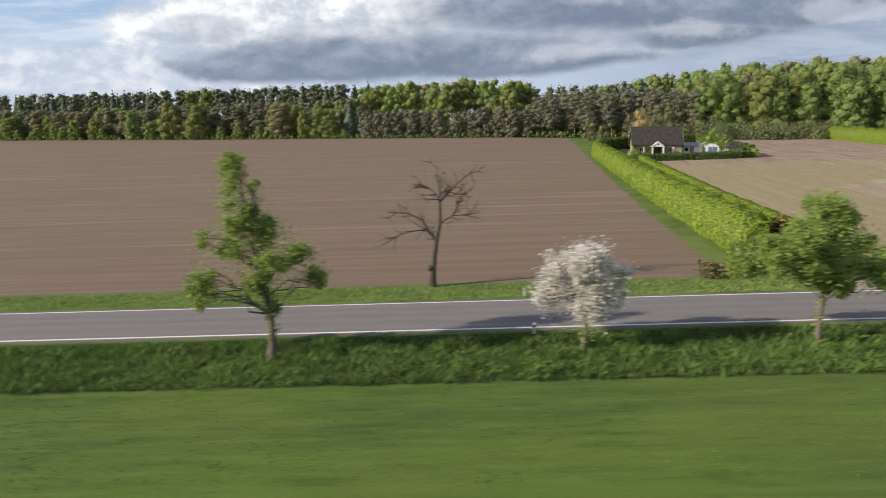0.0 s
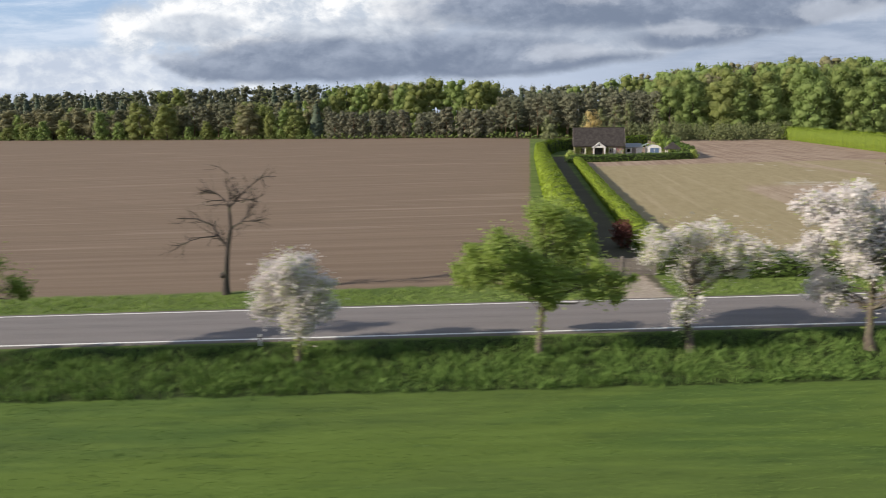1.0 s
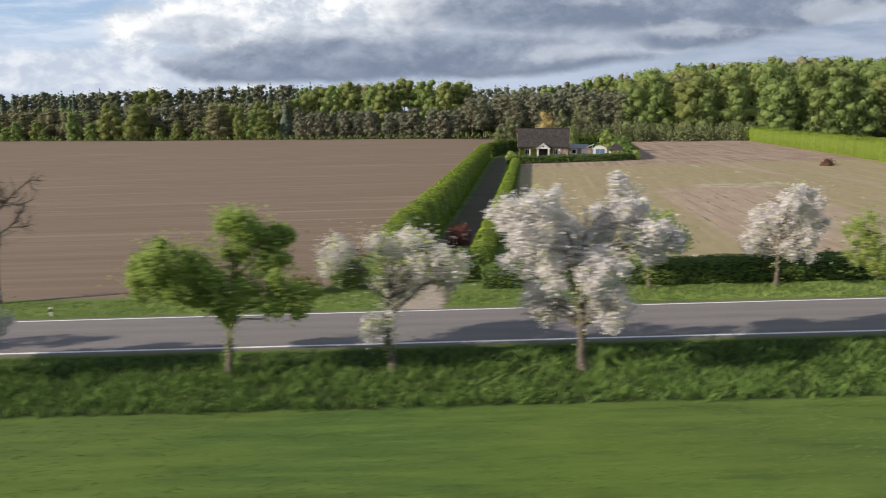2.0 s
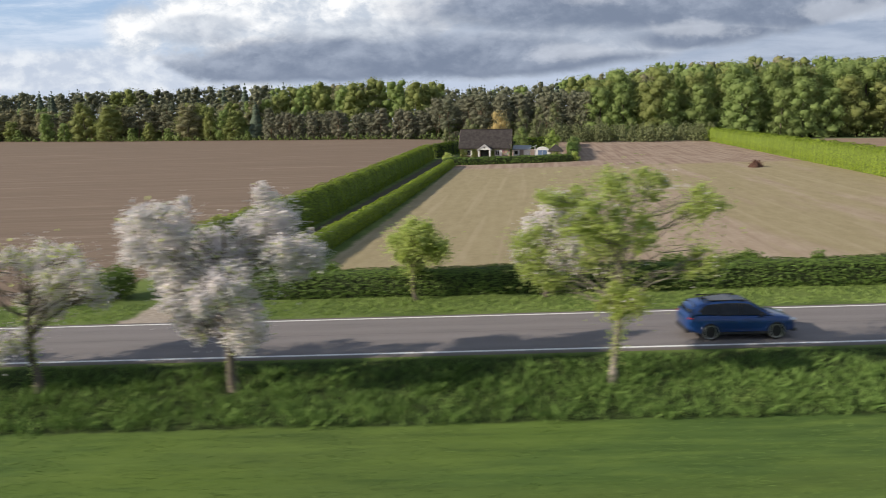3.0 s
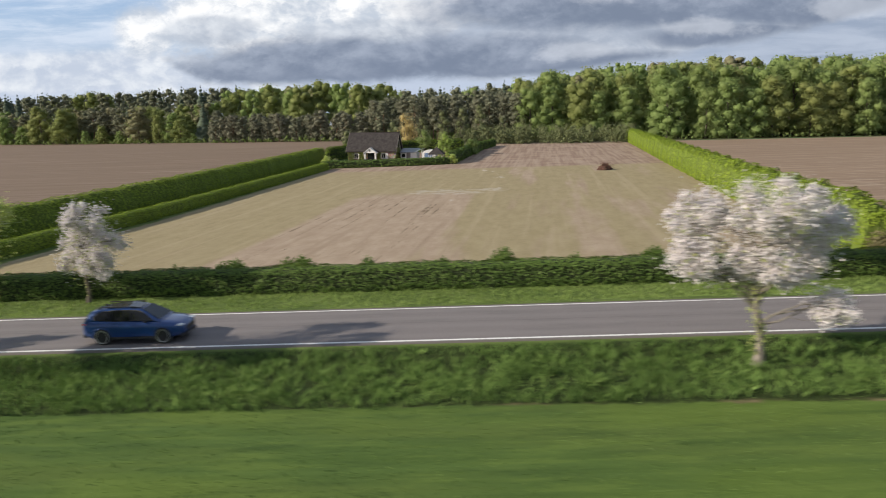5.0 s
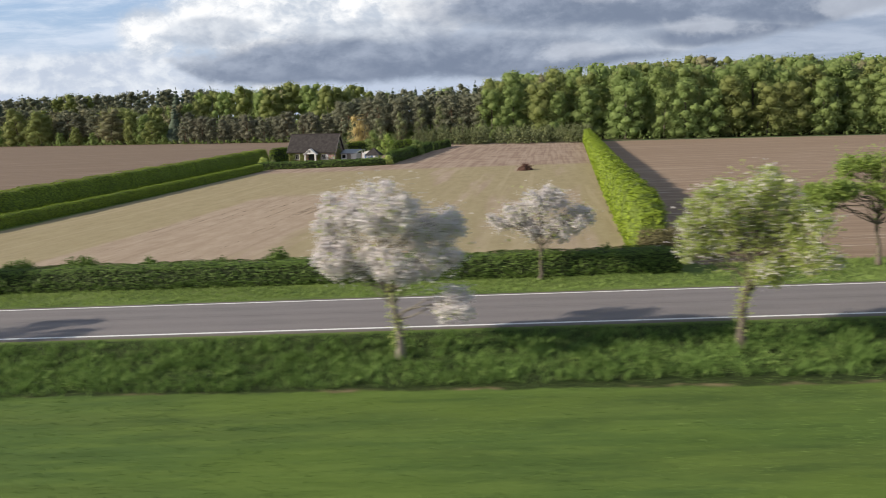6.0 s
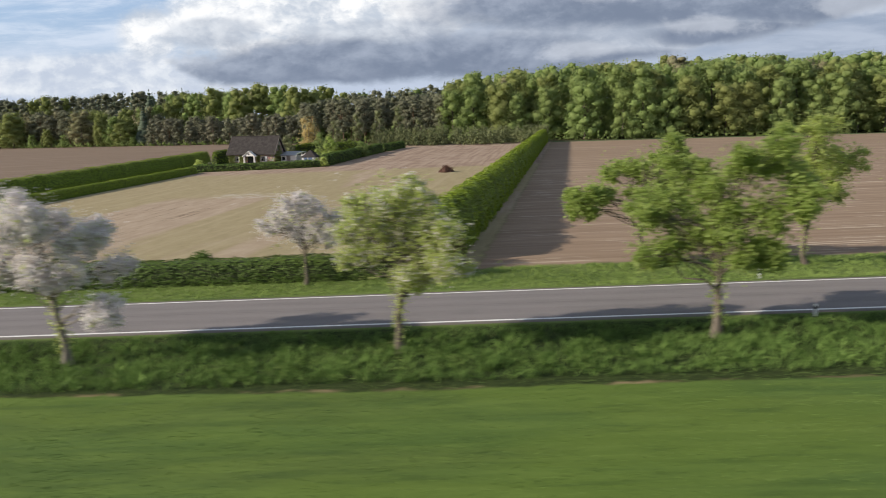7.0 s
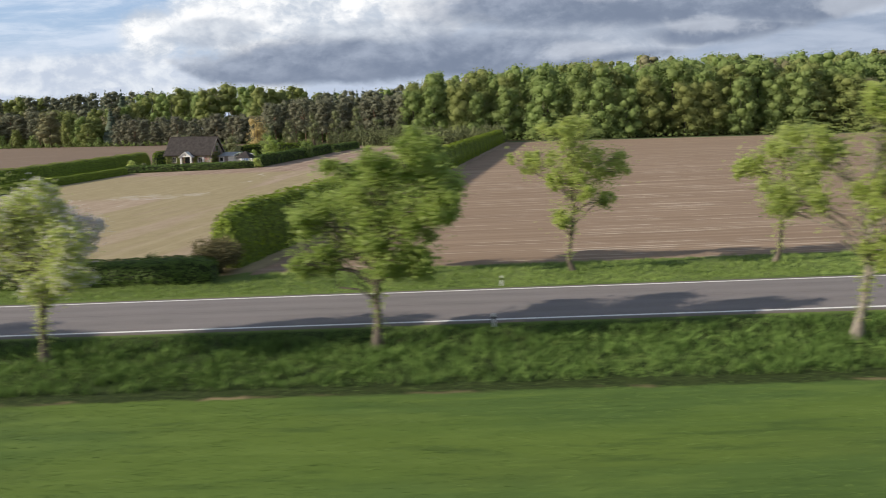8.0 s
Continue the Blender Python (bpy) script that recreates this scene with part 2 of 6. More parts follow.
def crown_heads(skin, core, r, axis, z0, H, w, heads, size, cover, flat=0.85, top=0.5):
    """A crown in uneven heads: each one a ragged dark heap under a skin of small sprays of leaves."""
    m = int(0.22 * cover * 6.3 * w * (H - z0) / (size * size * 2.8))
    f, a = r.uniform(0, 1, m), r.uniform(0, 6.283, m)
    wide = np.sin(np.pi * np.clip(top * 0.55 + f * (1 - top * 0.55), 0, 0.90)) ** 0.6
    q = w * wide * (0.86 + 0.10 * np.sin(3 * a + 9 * f) + r.normal(0, 0.06, m))
    out = np.stack([np.cos(a), np.sin(a), 1.4 * (f - 0.45)], 1)
    leaves(skin, r, np.stack([axis[0] + np.cos(a) * q, axis[1] + np.sin(a) * q, z0 + (H - z0) * f - 0.1 * q], 1), size, 0.3, 1.0, out + 0.5 * r.normal(size=(m, 3)))
    for i in range(heads):
        f = (i + 0.4) / heads
        a = i * 2.39996 + r.uniform(-0.5, 0.5)
        wide = math.sin(math.pi * min(0.84, top * 0.55 + f * (1 - top * 0.55))) ** 0.6
        R = w * r.uniform(0.28, 0.48) * (0.62 + 0.38 * wide)
        q = max(0.0, w * wide - 0.8 * R) * math.sqrt(r.uniform(0.15, 1.1))
        c = np.array([axis[0] + math.cos(a) * q, axis[1] + math.sin(a) * q, z0 + R * 0.6 + (H - z0 - 1.3 * R) * f - 0.12 * q])
        shape = np.array([r.uniform(0.8, 1.25), r.uniform(0.8, 1.25), flat * r.uniform(0.75, 1.15)]) * R
        clumps(core, r, [c], [R * 0.74], flat, 0.22)
        m = int(cover * 12.6 * R * R / (size * size * 2.8))
        p = r.normal(size=(m, 3))
        p[:, 2] += 0.12
        p /= np.linalg.norm(p, axis=1)[:, None]
        ph = r.uniform(0, 6.283, 3)
        lump = 0.16 * np.sin(5.2 * p[:, 0] + ph[0]) * np.sin(5.6 * p[:, 1] + ph[1]) + 0.12 * np.sin(8.5 * p[:, 2] + ph[2] + 3 * p[:, 0])
        P = c + p * shape * (0.90 + lump[:, None] + np.abs(r.normal(0, 0.13, (m, 1))))
        P[:, 2] = np.clip(P[:, 2], 0.25, H + 0.3)
        leaves(skin, r, P, size, 0.3, 1.0, p * 0.8 + 0.55 * r.normal(size=(m, 3)))


def part(name, data, mat, parent, label=""):
    """One mesh object under a thing or a part."""
    if isinstance(data, bmesh.types.BMesh):
        bm = data
        data = bpy.data.meshes.new(name)
        bm.to_mesh(data)
        bm.free()
    if mat is not None and not data.materials:
        data.materials.append(mat)
    ob = new(name, data)
    if parent is not None:
        ob.parent = parent
    return tagged(ob, label=label)


def thing(name, m, label, category, group="", kind=""):
    """An empty at the base of a thing, to take its parts."""
    ob = new(name)
    ob.empty_display_size = 0.2
    ob.matrix_world = m
    return tagged(ob, label, category, group, kind)


def box(bm, lo, hi, bevel=0.0):
    """A block between two corners, its edges eased."""
    r = bmesh.ops.create_cube(bm, size=1.0)
    vs = r["verts"]
    lo, hi = Vector(lo), Vector(hi)
    for v in vs:
        v.co = Vector((lo[i] + (v.co[i] + 0.5) * (hi[i] - lo[i]) for i in range(3)))
    if bevel > 0:
        es = list({e for v in vs for e in v.link_edges})
        bmesh.ops.bevel(bm, geom=es, offset=bevel, segments=2, affect="EDGES", profile=0.6)


def prism(bm, outline, lo, hi, axis=1):
    """A flat outline drawn out along an axis."""
    def at(p, w):
        q = [p[0], p[1]]
        q.insert(axis, w)
        return q
    a = [bm.verts.new(at(p, lo)) for p in outline]
    b = [bm.verts.new(at(p, hi)) for p in outline]
    bm.faces.new(a)
    bm.faces.new(b[::-1])
    for i in range(len(a)):
        j = (i + 1) % len(a)
        bm.faces.new((a[j], a[i], b[i], b[j]))
    bmesh.ops.recalc_face_normals(bm, faces=bm.faces)


# ---------- materials ----------
def material(name):
    m = bpy.data.materials.new(name)
    m.use_nodes = True
    return m, Nodes(m.node_tree)


def finish(s, color, rough=0.8, metal=0.0, bump=None, height=0.02, coat=0.0, spec=0.5):
    p = s.add("ShaderNodeBsdfPrincipled", {"Roughness": rough, "Metallic": metal, "Coat Weight": coat, "Specular IOR Level": spec})
    s.put(p.inputs["Base Color"], color if isinstance(color, bpy.types.NodeSocket) else (*color, 1))
    if bump is not None:
        b = s.add("ShaderNodeBump", {"Height": bump, "Distance": height, "Strength": 0.9})
        s.t.links.new(b.outputs[0], p.inputs["Normal"])
    out = s.add("ShaderNodeOutputMaterial")
    s.t.links.new(p.outputs[0], out.inputs[0])
    return p


def place(s):
    return s.add("ShaderNodeNewGeometry").outputs["Position"]


def plain_mat(name, color, rough=0.6, metal=0.0, vary=0.12, scale=6.0, coat=0.0, bump=0.003):
    m, s = material(name)
    c = s.add("ShaderNodeTexCoord").outputs["Object"]
    n = s.noise(c, scale, 6, 0.6)
    n2 = s.noise(c, scale * 9, 4, 0.6)
    lo = tuple(k * (1 - vary) for k in color)
    hi = tuple(min(1, k * (1 + vary)) for k in color)
    col = s.mix(s.step(n, 0.3, 0.7), lo, hi)
    col = s.mix(s.math("MULTIPLY", n2, vary), col, tuple(k * 0.6 for k in color))
    finish(s, col, rough, metal, n2 if bump else None, bump, coat)
    return m


def leaf_mat(name, a, b, c, trans=0.32, rough=0.55, by_object=0.5, spec=0.25):
    """Leaves: each one its own shade between a and b, each plant leaning to c."""
    m, s = material(name)
    isl = s.add("ShaderNodeNewGeometry").outputs["Random Per Island"]
    obr = s.add("ShaderNodeObjectInfo").outputs["Random"]
    n = s.noise(place(s), 0.55, 3, 0.5)
    wide = s.noise(place(s), 0.11, 2, 0.5)
    col = s.mix(s.math("ADD", s.math("MULTIPLY", isl, 0.75), s.math("MULTIPLY", s.step(wide, 0.35, 0.65), 0.25)), a, b)
    col = s.mix(s.math("MULTIPLY", s.step(n, 0.42, 0.68), 0.45), col, c)
    col = s.mix(s.math("MULTIPLY", obr, by_object), col, c)
    p = s.add("ShaderNodeBsdfPrincipled", {"Roughness": rough, "Specular IOR Level": spec})
    s.put(p.inputs["Base Color"], col)
    t = s.add("ShaderNodeBsdfTranslucent")
    s.put(t.inputs["Color"], s.mix(0.5, col, tuple(min(1, k * 1.7) for k in b)))
    mx = s.add("ShaderNodeMixShader", {0: trans})
    s.t.links.new(p.outputs[0], mx.inputs[1])
    s.t.links.new(t.outputs[0], mx.inputs[2])
    out = s.add("ShaderNodeOutputMaterial")
    s.t.links.new(mx.outputs[0], out.inputs[0])
    return m


def bark_mat(name, a, b):
    m, s = material(name)
    c = s.add("ShaderNodeTexCoord").outputs["Object"]
    n = s.noise(s.stretch(c, (1, 1, 0.22)), 14, 6, 0.65, 0.4)
    k = s.noise(c, 2.3, 4)
    col = s.mix(s.step(n, 0.35, 0.65), a, b)
    col = s.mix(s.math("MULTIPLY", s.step(k, 0.5, 0.7), 0.5), col, (0.14, 0.15, 0.08))
    finish(s, col, 0.9, 0, n, 0.03)
    return m


BARK = bark_mat("bark", (0.075, 0.06, 0.045), (0.21, 0.175, 0.14))
BARK_PALE = bark_mat("pale_bark", (0.15, 0.13, 0.105), (0.34, 0.30, 0.25))
BARK_PINE = bark_mat("pine_bark", (0.10, 0.06, 0.04), (0.27, 0.16, 0.10))
LEAF_DARK = leaf_mat("pear_leaf", (0.15, 0.205, 0.05), (0.30, 0.385, 0.11), (0.30, 0.365, 0.105), 0.42)
LEAF_FRESH = leaf_mat("fresh_leaf", (0.20, 0.262, 0.062), (0.37, 0.46, 0.135), (0.335, 0.42, 0.12), 0.45)
LEAF_OLIVE = leaf_mat("young_leaf", (0.27, 0.325, 0.095), (0.50, 0.57, 0.19), (0.43, 0.48, 0.165), 0.52)
BLOSSOM = leaf_mat("blossom", (0.62, 0.56, 0.555), (0.90, 0.86, 0.855), (0.70, 0.63, 0.625), 0.25, 0.7, 0.3)
LEAF_OAK = leaf_mat("oak_leaf", (0.200, 0.242, 0.082), (0.272, 0.318, 0.110), (0.252, 0.262, 0.098), 0.34, 0.7, 0.55, 0.1)
LEAF_BEECH = leaf_mat("beech_leaf", (0.200, 0.275, 0.094), (0.275, 0.358, 0.126), (0.242, 0.290, 0.106), 0.36, 0.7, 0.6, 0.1)
LEAF_BROWN = leaf_mat("budding_leaf", (0.185, 0.172, 0.105), (0.270, 0.252, 0.155), (0.235, 0.235, 0.122), 0.2, 0.75, 0.6, 0.1)
LEAF_SHRUB = leaf_mat("shrub_leaf", (0.145, 0.160, 0.078), (0.250, 0.265, 0.135), (0.185, 0.215, 0.090), 0.2, 0.6, 0.7)
LEAF_YELLOW = leaf_mat("yellow_leaf", (0.40, 0.32, 0.14), (0.58, 0.48, 0.23), (0.50, 0.40, 0.18), 0.35)
NEEDLE_PINE = leaf_mat("pine_needle", (0.155, 0.165, 0.110), (0.215, 0.228, 0.155), (0.205, 0.192, 0.140), 0.2, 0.8, 0.7, 0.05)
NEEDLE_TALL = leaf_mat("tall_pine_needle", (0.150, 0.165, 0.108), (0.215, 0.230, 0.152), (0.205, 0.196, 0.140), 0.2, 0.8, 0.7, 0.05)
NEEDLE_SPRUCE = leaf_mat("spruce_needle", (0.088, 0.115, 0.084), (0.132, 0.166, 0.120), (0.122, 0.152, 0.104), 0.1, 0.8, 0.6, 0.05)
LEAF_HEDGE = leaf_mat("hedge_leaf", (0.11, 0.17, 0.018), (0.17, 0.245, 0.03), (0.14, 0.205, 0.02), 0.25, 0.55, 0.2, 0.15)
LEAF_HORNBEAM = leaf_mat("hornbeam_leaf", (0.180, 0.255, 0.026), (0.310, 0.400, 0.048), (0.262, 0.342, 0.036), 0.03, 0.6, 0.2, 0.15)
LEAF_LOWHEDGE = leaf_mat("low_hedge_leaf", (0.075, 0.13, 0.026), (0.175, 0.255, 0.06), (0.13, 0.195, 0.042), 0.12, 0.55, 0.3, 0.15)
TWIG_BROWN = leaf_mat("dry_twig", (0.13, 0.115, 0.055), (0.25, 0.22, 0.115), (0.18, 0.17, 0.075), 0.1, 0.8, 0.2)
# Shade behind the leaves, painted as a near-black inside (all but hornbeam hedges).
HEDGE_SHADE = plain_mat("hedge_inside_shade", (0.030, 0.046, 0.010), 0.9, vary=0.4, scale=3, bump=0.05)
HEDGE_CORE = plain_mat("hedge_inside", (0.135, 0.190, 0.022), 0.9, vary=0.4, scale=3, bump=0.05)
GRASS = leaf_mat("grass_blade", (0.044, 0.090, 0.019), (0.226, 0.345, 0.094), (0.160, 0.248, 0.068), 0.12, 0.7, 0.0, 0.06)
SHORT_GRASS = leaf_mat("short_grass", (0.120, 0.180, 0.045), (0.320, 0.420, 0.130), (0.240, 0.330, 0.095), 0.2, 0.7, 0.0, 0.06)
WEED = leaf_mat("weed_leaf", (0.065, 0.112, 0.026), (0.25, 0.345, 0.098), (0.182, 0.252, 0.069), 0.06, 0.7, 0.0, 0.06)
CROP = leaf_mat("crop_blade", (0.094, 0.156, 0.034), (0.138, 0.21, 0.048), (0.12, 0.184, 0.043), 0.03, 0.65, 0.0)


def ground_mat():
    """Ploughed soil, mown meadow, verge and young crop, each where it lies, with ragged borders."""
    m, s = material("ground_soil_and_grass")
    pos = place(s)
    x, y, z = s.add("ShaderNodeSeparateXYZ", {0: pos}).outputs
    rag = s.math("SUBTRACT", s.noise(pos, 0.9, 4), 0.5)
    broad = s.noise(pos, 0.035, 4)
    mid = s.noise(pos, 0.25, 5)
    fine = s.noise(pos, 5.0, 6, 0.65)
    # furrows along the road in the outer fields
    along = s.noise(s.stretch(pos, (0.03, 1.1, 1)), 1.0, 5, 0.6)
    along2 = s.noise(s.stretch(pos, (0.012, 0.34, 1)), 1.0, 4, 0.6)
    soil = s.mix(s.step(along, 0.30, 0.75), (0.235, 0.170, 0.122), (0.305, 0.227, 0.166))
    soil = s.mix(s.math("MULTIPLY", s.step(along2, 0.55, 0.70), 0.38), soil, (0.45, 0.36, 0.275))
    soil = s.mix(s.math("MULTIPLY", s.step(broad, 0.45, 0.7), 0.35), soil, (0.255, 0.187, 0.132))
    soil = s.mix(s.math("MULTIPLY", s.step(fine, 0.52, 0.75), 0.35), soil, (0.16, 0.117, 0.083))
    # the meadow between the hedges: mown bands that run with the hedges
    across = s.math("SUBTRACT", x, s.math("MULTIPLY", y, 0.115))
    band = s.add("ShaderNodeCombineXYZ", {0: across, 1: s.math("MULTIPLY", y, 0.03)}).outputs[0]
    rows = s.noise(band, 0.75, 3, 0.5)
    strip = s.noise(s.add("ShaderNodeCombineXYZ", {0: across, 1: s.math("MULTIPLY", y, 0.10)}).outputs[0], 0.16, 4, 0.6)
    mott = s.noise(s.add("ShaderNodeCombineXYZ", {0: across, 1: s.math("MULTIPLY", y, 0.34)}).outputs[0], 0.8, 6, 0.65)
    grassy = s.mix(s.step(mott, 0.25, 0.75), (0.292, 0.240, 0.135), (0.360, 0.300, 0.180))
    straw = s.mix(s.step(mott, 0.30, 0.70), (0.345, 0.262, 0.190), (0.425, 0.335, 0.250))
    straw = s.mix(s.math("MULTIPLY", s.step(rows, 0.52, 0.66), 0.55), straw, (0.285, 0.212, 0.150))
    grassy = s.mix(s.math("MULTIPLY", s.step(rows, 0.46, 0.34), 0.45), grassy, (0.42, 0.345, 0.225))
    core = s.math("MULTIPLY", s.step(s.math("ADD", across, s.math("MULTIPLY", mid, 2.0)), -8.0, -5.6), s.math("SUBTRACT", 1.0, s.step(across, 5.0, 10.0)))
    core = s.math("MULTIPLY", core, s.math("SUBTRACT", 1.0, s.step(s.math("ADD", y, s.math("MULTIPLY", strip, 20.0)), 70.0, 84.0)))
    flank = s.math("MULTIPLY", s.step(across, 3.0, 9.0), s.step(s.math("SUBTRACT", strip, s.math("MULTIPLY", y, 0.0012)), 0.38, 0.55))
    bare = s.math("ADD", s.math("MULTIPLY", core, 0.42), s.math("ADD", s.math("MULTIPLY", flank, 0.20), s.math("MULTIPLY", s.math("SUBTRACT", strip, 0.5), 0.8)))
    meadow = s.mix(s.step(bare, 0.05, 0.34), grassy, straw)
    white = s.math("MULTIPLY", s.step(s.noise(s.stretch(pos, (0.5, 0.14, 1)), 0.55, 4), 0.66, 0.70), s.math("MULTIPLY", s.step(across, 0.0, 3.0), s.math("SUBTRACT", 1.0, s.step(across, 9.0, 13.0))))
    meadow = s.mix(s.math("MULTIPLY", white, 0.7), meadow, (0.52, 0.46, 0.40))
    wet = s.math("ADD", s.math("POWER", s.math("DIVIDE", s.math("SUBTRACT", x, 12.3), 8.0), 2.0), s.math("POWER", s.math("DIVIDE", s.math("SUBTRACT", y, 68.8), 4.2), 2.0))
    wet = s.math("MULTIPLY", s.math("SUBTRACT", 1.0, s.step(wet, 0.5, 1.0)), s.step(s.noise(s.stretch(pos, (0.5, 0.9, 1)), 0.9, 4), 0.48, 0.56))
    meadow = s.mix(s.math("MULTIPLY", wet, 0.5), meadow, (0.52, 0.47, 0.42))
    rut = s.noise(s.add("ShaderNodeCombineXYZ", {0: across, 1: s.math("MULTIPLY", y, 0.012)}).outputs[0], 2.6, 2, 0.5)
    brk = s.noise(pos, 0.35, 4)
    meadow = s.mix(s.math("MULTIPLY", s.math("MULTIPLY", s.step(rut, 0.60, 0.66), s.step(brk, 0.42, 0.58)), s.math("MULTIPLY_ADD", core, 0.75, 0.10)), meadow, (0.15, 0.11, 0.07))
    clod = s.noise(pos, 2.6, 6, 0.7)
    meadow = s.mix(s.math("MULTIPLY", s.step(clod, 0.52, 0.70), 0.25), meadow, (0.23, 0.18, 0.10))
    meadow = s.mix(s.math("MULTIPLY", s.step(clod, 0.46, 0.30), 0.30), meadow, (0.45, 0.37, 0.25))
    tilled = s.mix(s.step(s.math("ADD", s.math("MULTIPLY", s.noise(band, 1.3, 4), 0.6), s.math("MULTIPLY", mid, 0.4)), 0.38, 0.62), (0.265, 0.185, 0.140), (0.385, 0.295, 0.225))
    meadow = s.mix(s.step(s.math("ADD", y, s.math("MULTIPLY", rag, 3.0)), 106.0, 110.0), meadow, tilled)
    meadow = s.mix(s.math("MULTIPLY", s.step(fine, 0.5, 0.75), 0.3), meadow, (0.17, 0.135, 0.075))
    # grass
    turf = s.mix(s.step(mid, 0.3, 0.7), (0.085, 0.128, 0.030), (0.155, 0.205, 0.055))
    turf = s.mix(s.math("MULTIPLY", s.step(fine, 0.45, 0.7), 0.4), turf, (0.070, 0.108, 0.024))
    crop_rows = s.noise(s.stretch(pos, (0.05, 2.4, 1)), 1.0, 4)
    crop = s.mix(s.step(crop_rows, 0.3, 0.7), (0.072, 0.121, 0.027), (0.087, 0.142, 0.034))
    crop = s.mix(s.math("MULTIPLY", s.step(s.noise(s.stretch(pos, (0.22, 1, 1)), 0.30, 3), 0.42, 0.62), 0.55), crop, (0.108, 0.150, 0.034))
    crop = s.mix(s.math("MULTIPLY", s.step(s.noise(s.stretch(pos, (0.3, 1, 1)), 0.9, 4), 0.55, 0.72), 0.4), crop, (0.050, 0.088, 0.022))
    drift = s.noise(s.stretch(pos, (0.16, 1.0, 1)), 1.7, 5, 0.6)
    crop = s.mix(s.math("MULTIPLY", s.step(s.noise(s.stretch(pos, (0.35, 1, 1)), 0.16, 3), 0.45, 0.62), 0.6), crop, (0.118, 0.176, 0.030))
    crop = s.mix(s.math("MULTIPLY", s.step(drift, 0.48, 0.66), 0.55), crop, (0.130, 0.190, 0.040))
    crop = s.mix(s.math("MULTIPLY", s.step(drift, 0.46, 0.30), 0.45), crop, (0.040, 0.074, 0.019))
    dry = s.mix(mid, (0.16, 0.12, 0.065), (0.30, 0.23, 0.13))
    # borders
    h1 = s.math("MULTIPLY_ADD", y, 0.112, -34.05 - 16.5 * 0.112)
    h2 = s.math("MULTIPLY_ADD", y, 0.106, -23.9 - 18 * 0.106)
    h4 = s.math("MULTIPLY_ADD", y, 0.145, 41.0 - 14 * 0.145)
    wob = s.math("MULTIPLY", rag, 1.2)
    west = s.math("SUBTRACT", 1.0, s.step(s.math("ADD", s.math("SUBTRACT", x, h1), wob), -1.2, -0.6))
    east = s.step(s.math("ADD", s.math("SUBTRACT", x, h4), wob), 0.9, 1.5)
    inner = s.math("MULTIPLY", s.step(s.math("ADD", s.math("SUBTRACT", x, h2), wob), 0.1, 0.8), s.math("SUBTRACT", 1.0, east))
    col = turf
    col = s.mix(inner, col, meadow)
    col = s.mix(west, col, s.mix(1.0, soil, (0.79, 0.79, 0.80), "MULTIPLY"))
    thin = s.noise(s.stretch(pos, (0.05, 2.6, 1)), 1.0, 3, 0.5)
    dry_soil = s.mix(1.0, soil, (1.05, 1.03, 1.0), "MULTIPLY")
    near = s.math("SUBTRACT", 1.0, s.step(y, 60.0, 130.0))
    dry_soil = s.mix(s.math("MULTIPLY", s.math("MULTIPLY", s.step(thin, 0.57, 0.64), s.step(mid, 0.40, 0.55)), s.math("MULTIPLY_ADD", near, 0.5, 0.2)), dry_soil, (0.55, 0.46, 0.37))
    col = s.mix(east, col, dry_soil)
    # the grass strip at the far side of the east field, and the wood's floor
    wood_x = s.math("MULTIPLY_ADD", x, -0.62, 222.0)
    wood = s.step(s.math("ADD", s.math("SUBTRACT", y, s.math("MAXIMUM", wood_x, 203.0)), s.math("MULTIPLY", rag, 3.0)), -1.0, 1.5)
    floor = s.mix(mid, (0.05, 0.06, 0.02), (0.10, 0.085, 0.045))
    col = s.mix(wood, col, floor)
    col = s.mix(s.math("MULTIPLY", east, s.math("MULTIPLY", s.step(y, 199.0, 200.0), s.math("SUBTRACT", 1.0, s.step(y, 205.0, 206.0)))), col, (0.08, 0.125, 0.05))
    edge_n = s.math("ADD", s.math("ADD", y, s.math("MULTIPLY", rag, 1.5)), s.math("MULTIPLY", s.step(s.math("ADD", s.math("SUBTRACT", x, h2), 0.0), 0.0, 1.0), s.math("MULTIPLY", s.math("SUBTRACT", 1.0, east), -1.6)))
    edge_n = s.math("ADD", edge_n, s.math("MULTIPLY", s.step(x, 40.5, 43.5), -1.9))
    col = s.mix(s.step(edge_n, 11.2, 12.0), turf, col)
    # the lane to the house, and its mouth
    lane_mid = s.math("MULTIPLY_ADD", y, 0.109, -28.3 - 17 * 0.109)
    off = s.math("ABSOLUTE", s.math("SUBTRACT", x, lane_mid))
    lane = s.math("MULTIPLY", s.math("SUBTRACT", 1.0, s.step(s.math("ADD", off, wob), 1.3, 1.7)), s.math("MULTIPLY", s.step(y, 5.6, 6.2), s.math("SUBTRACT", 1.0, s.step(y, 135.0, 138.0))))
    flare = s.math("MULTIPLY", s.math("SUBTRACT", 1.0, s.step(s.math("ADD", s.math("ABSOLUTE", s.math("ADD", x, 29.4)), wob), 1.2, 1.7)), s.math("MULTIPLY", s.step(y, 5.6, 6.0), s.math("SUBTRACT", 1.0, s.step(y, 13.0, 15.0))))
    sand = s.mix(s.step(fine, 0.35, 0.65), (0.30, 0.25, 0.20), (0.46, 0.39, 0.32))
    sand = s.mix(s.math("MULTIPLY", s.step(s.math("ABSOLUTE", s.math("ADD", x, 29.4)), 0.45, 0.25), s.math("MULTIPLY", s.step(y, 8.0, 9.5), 0.2)), sand, (0.09, 0.13, 0.035))
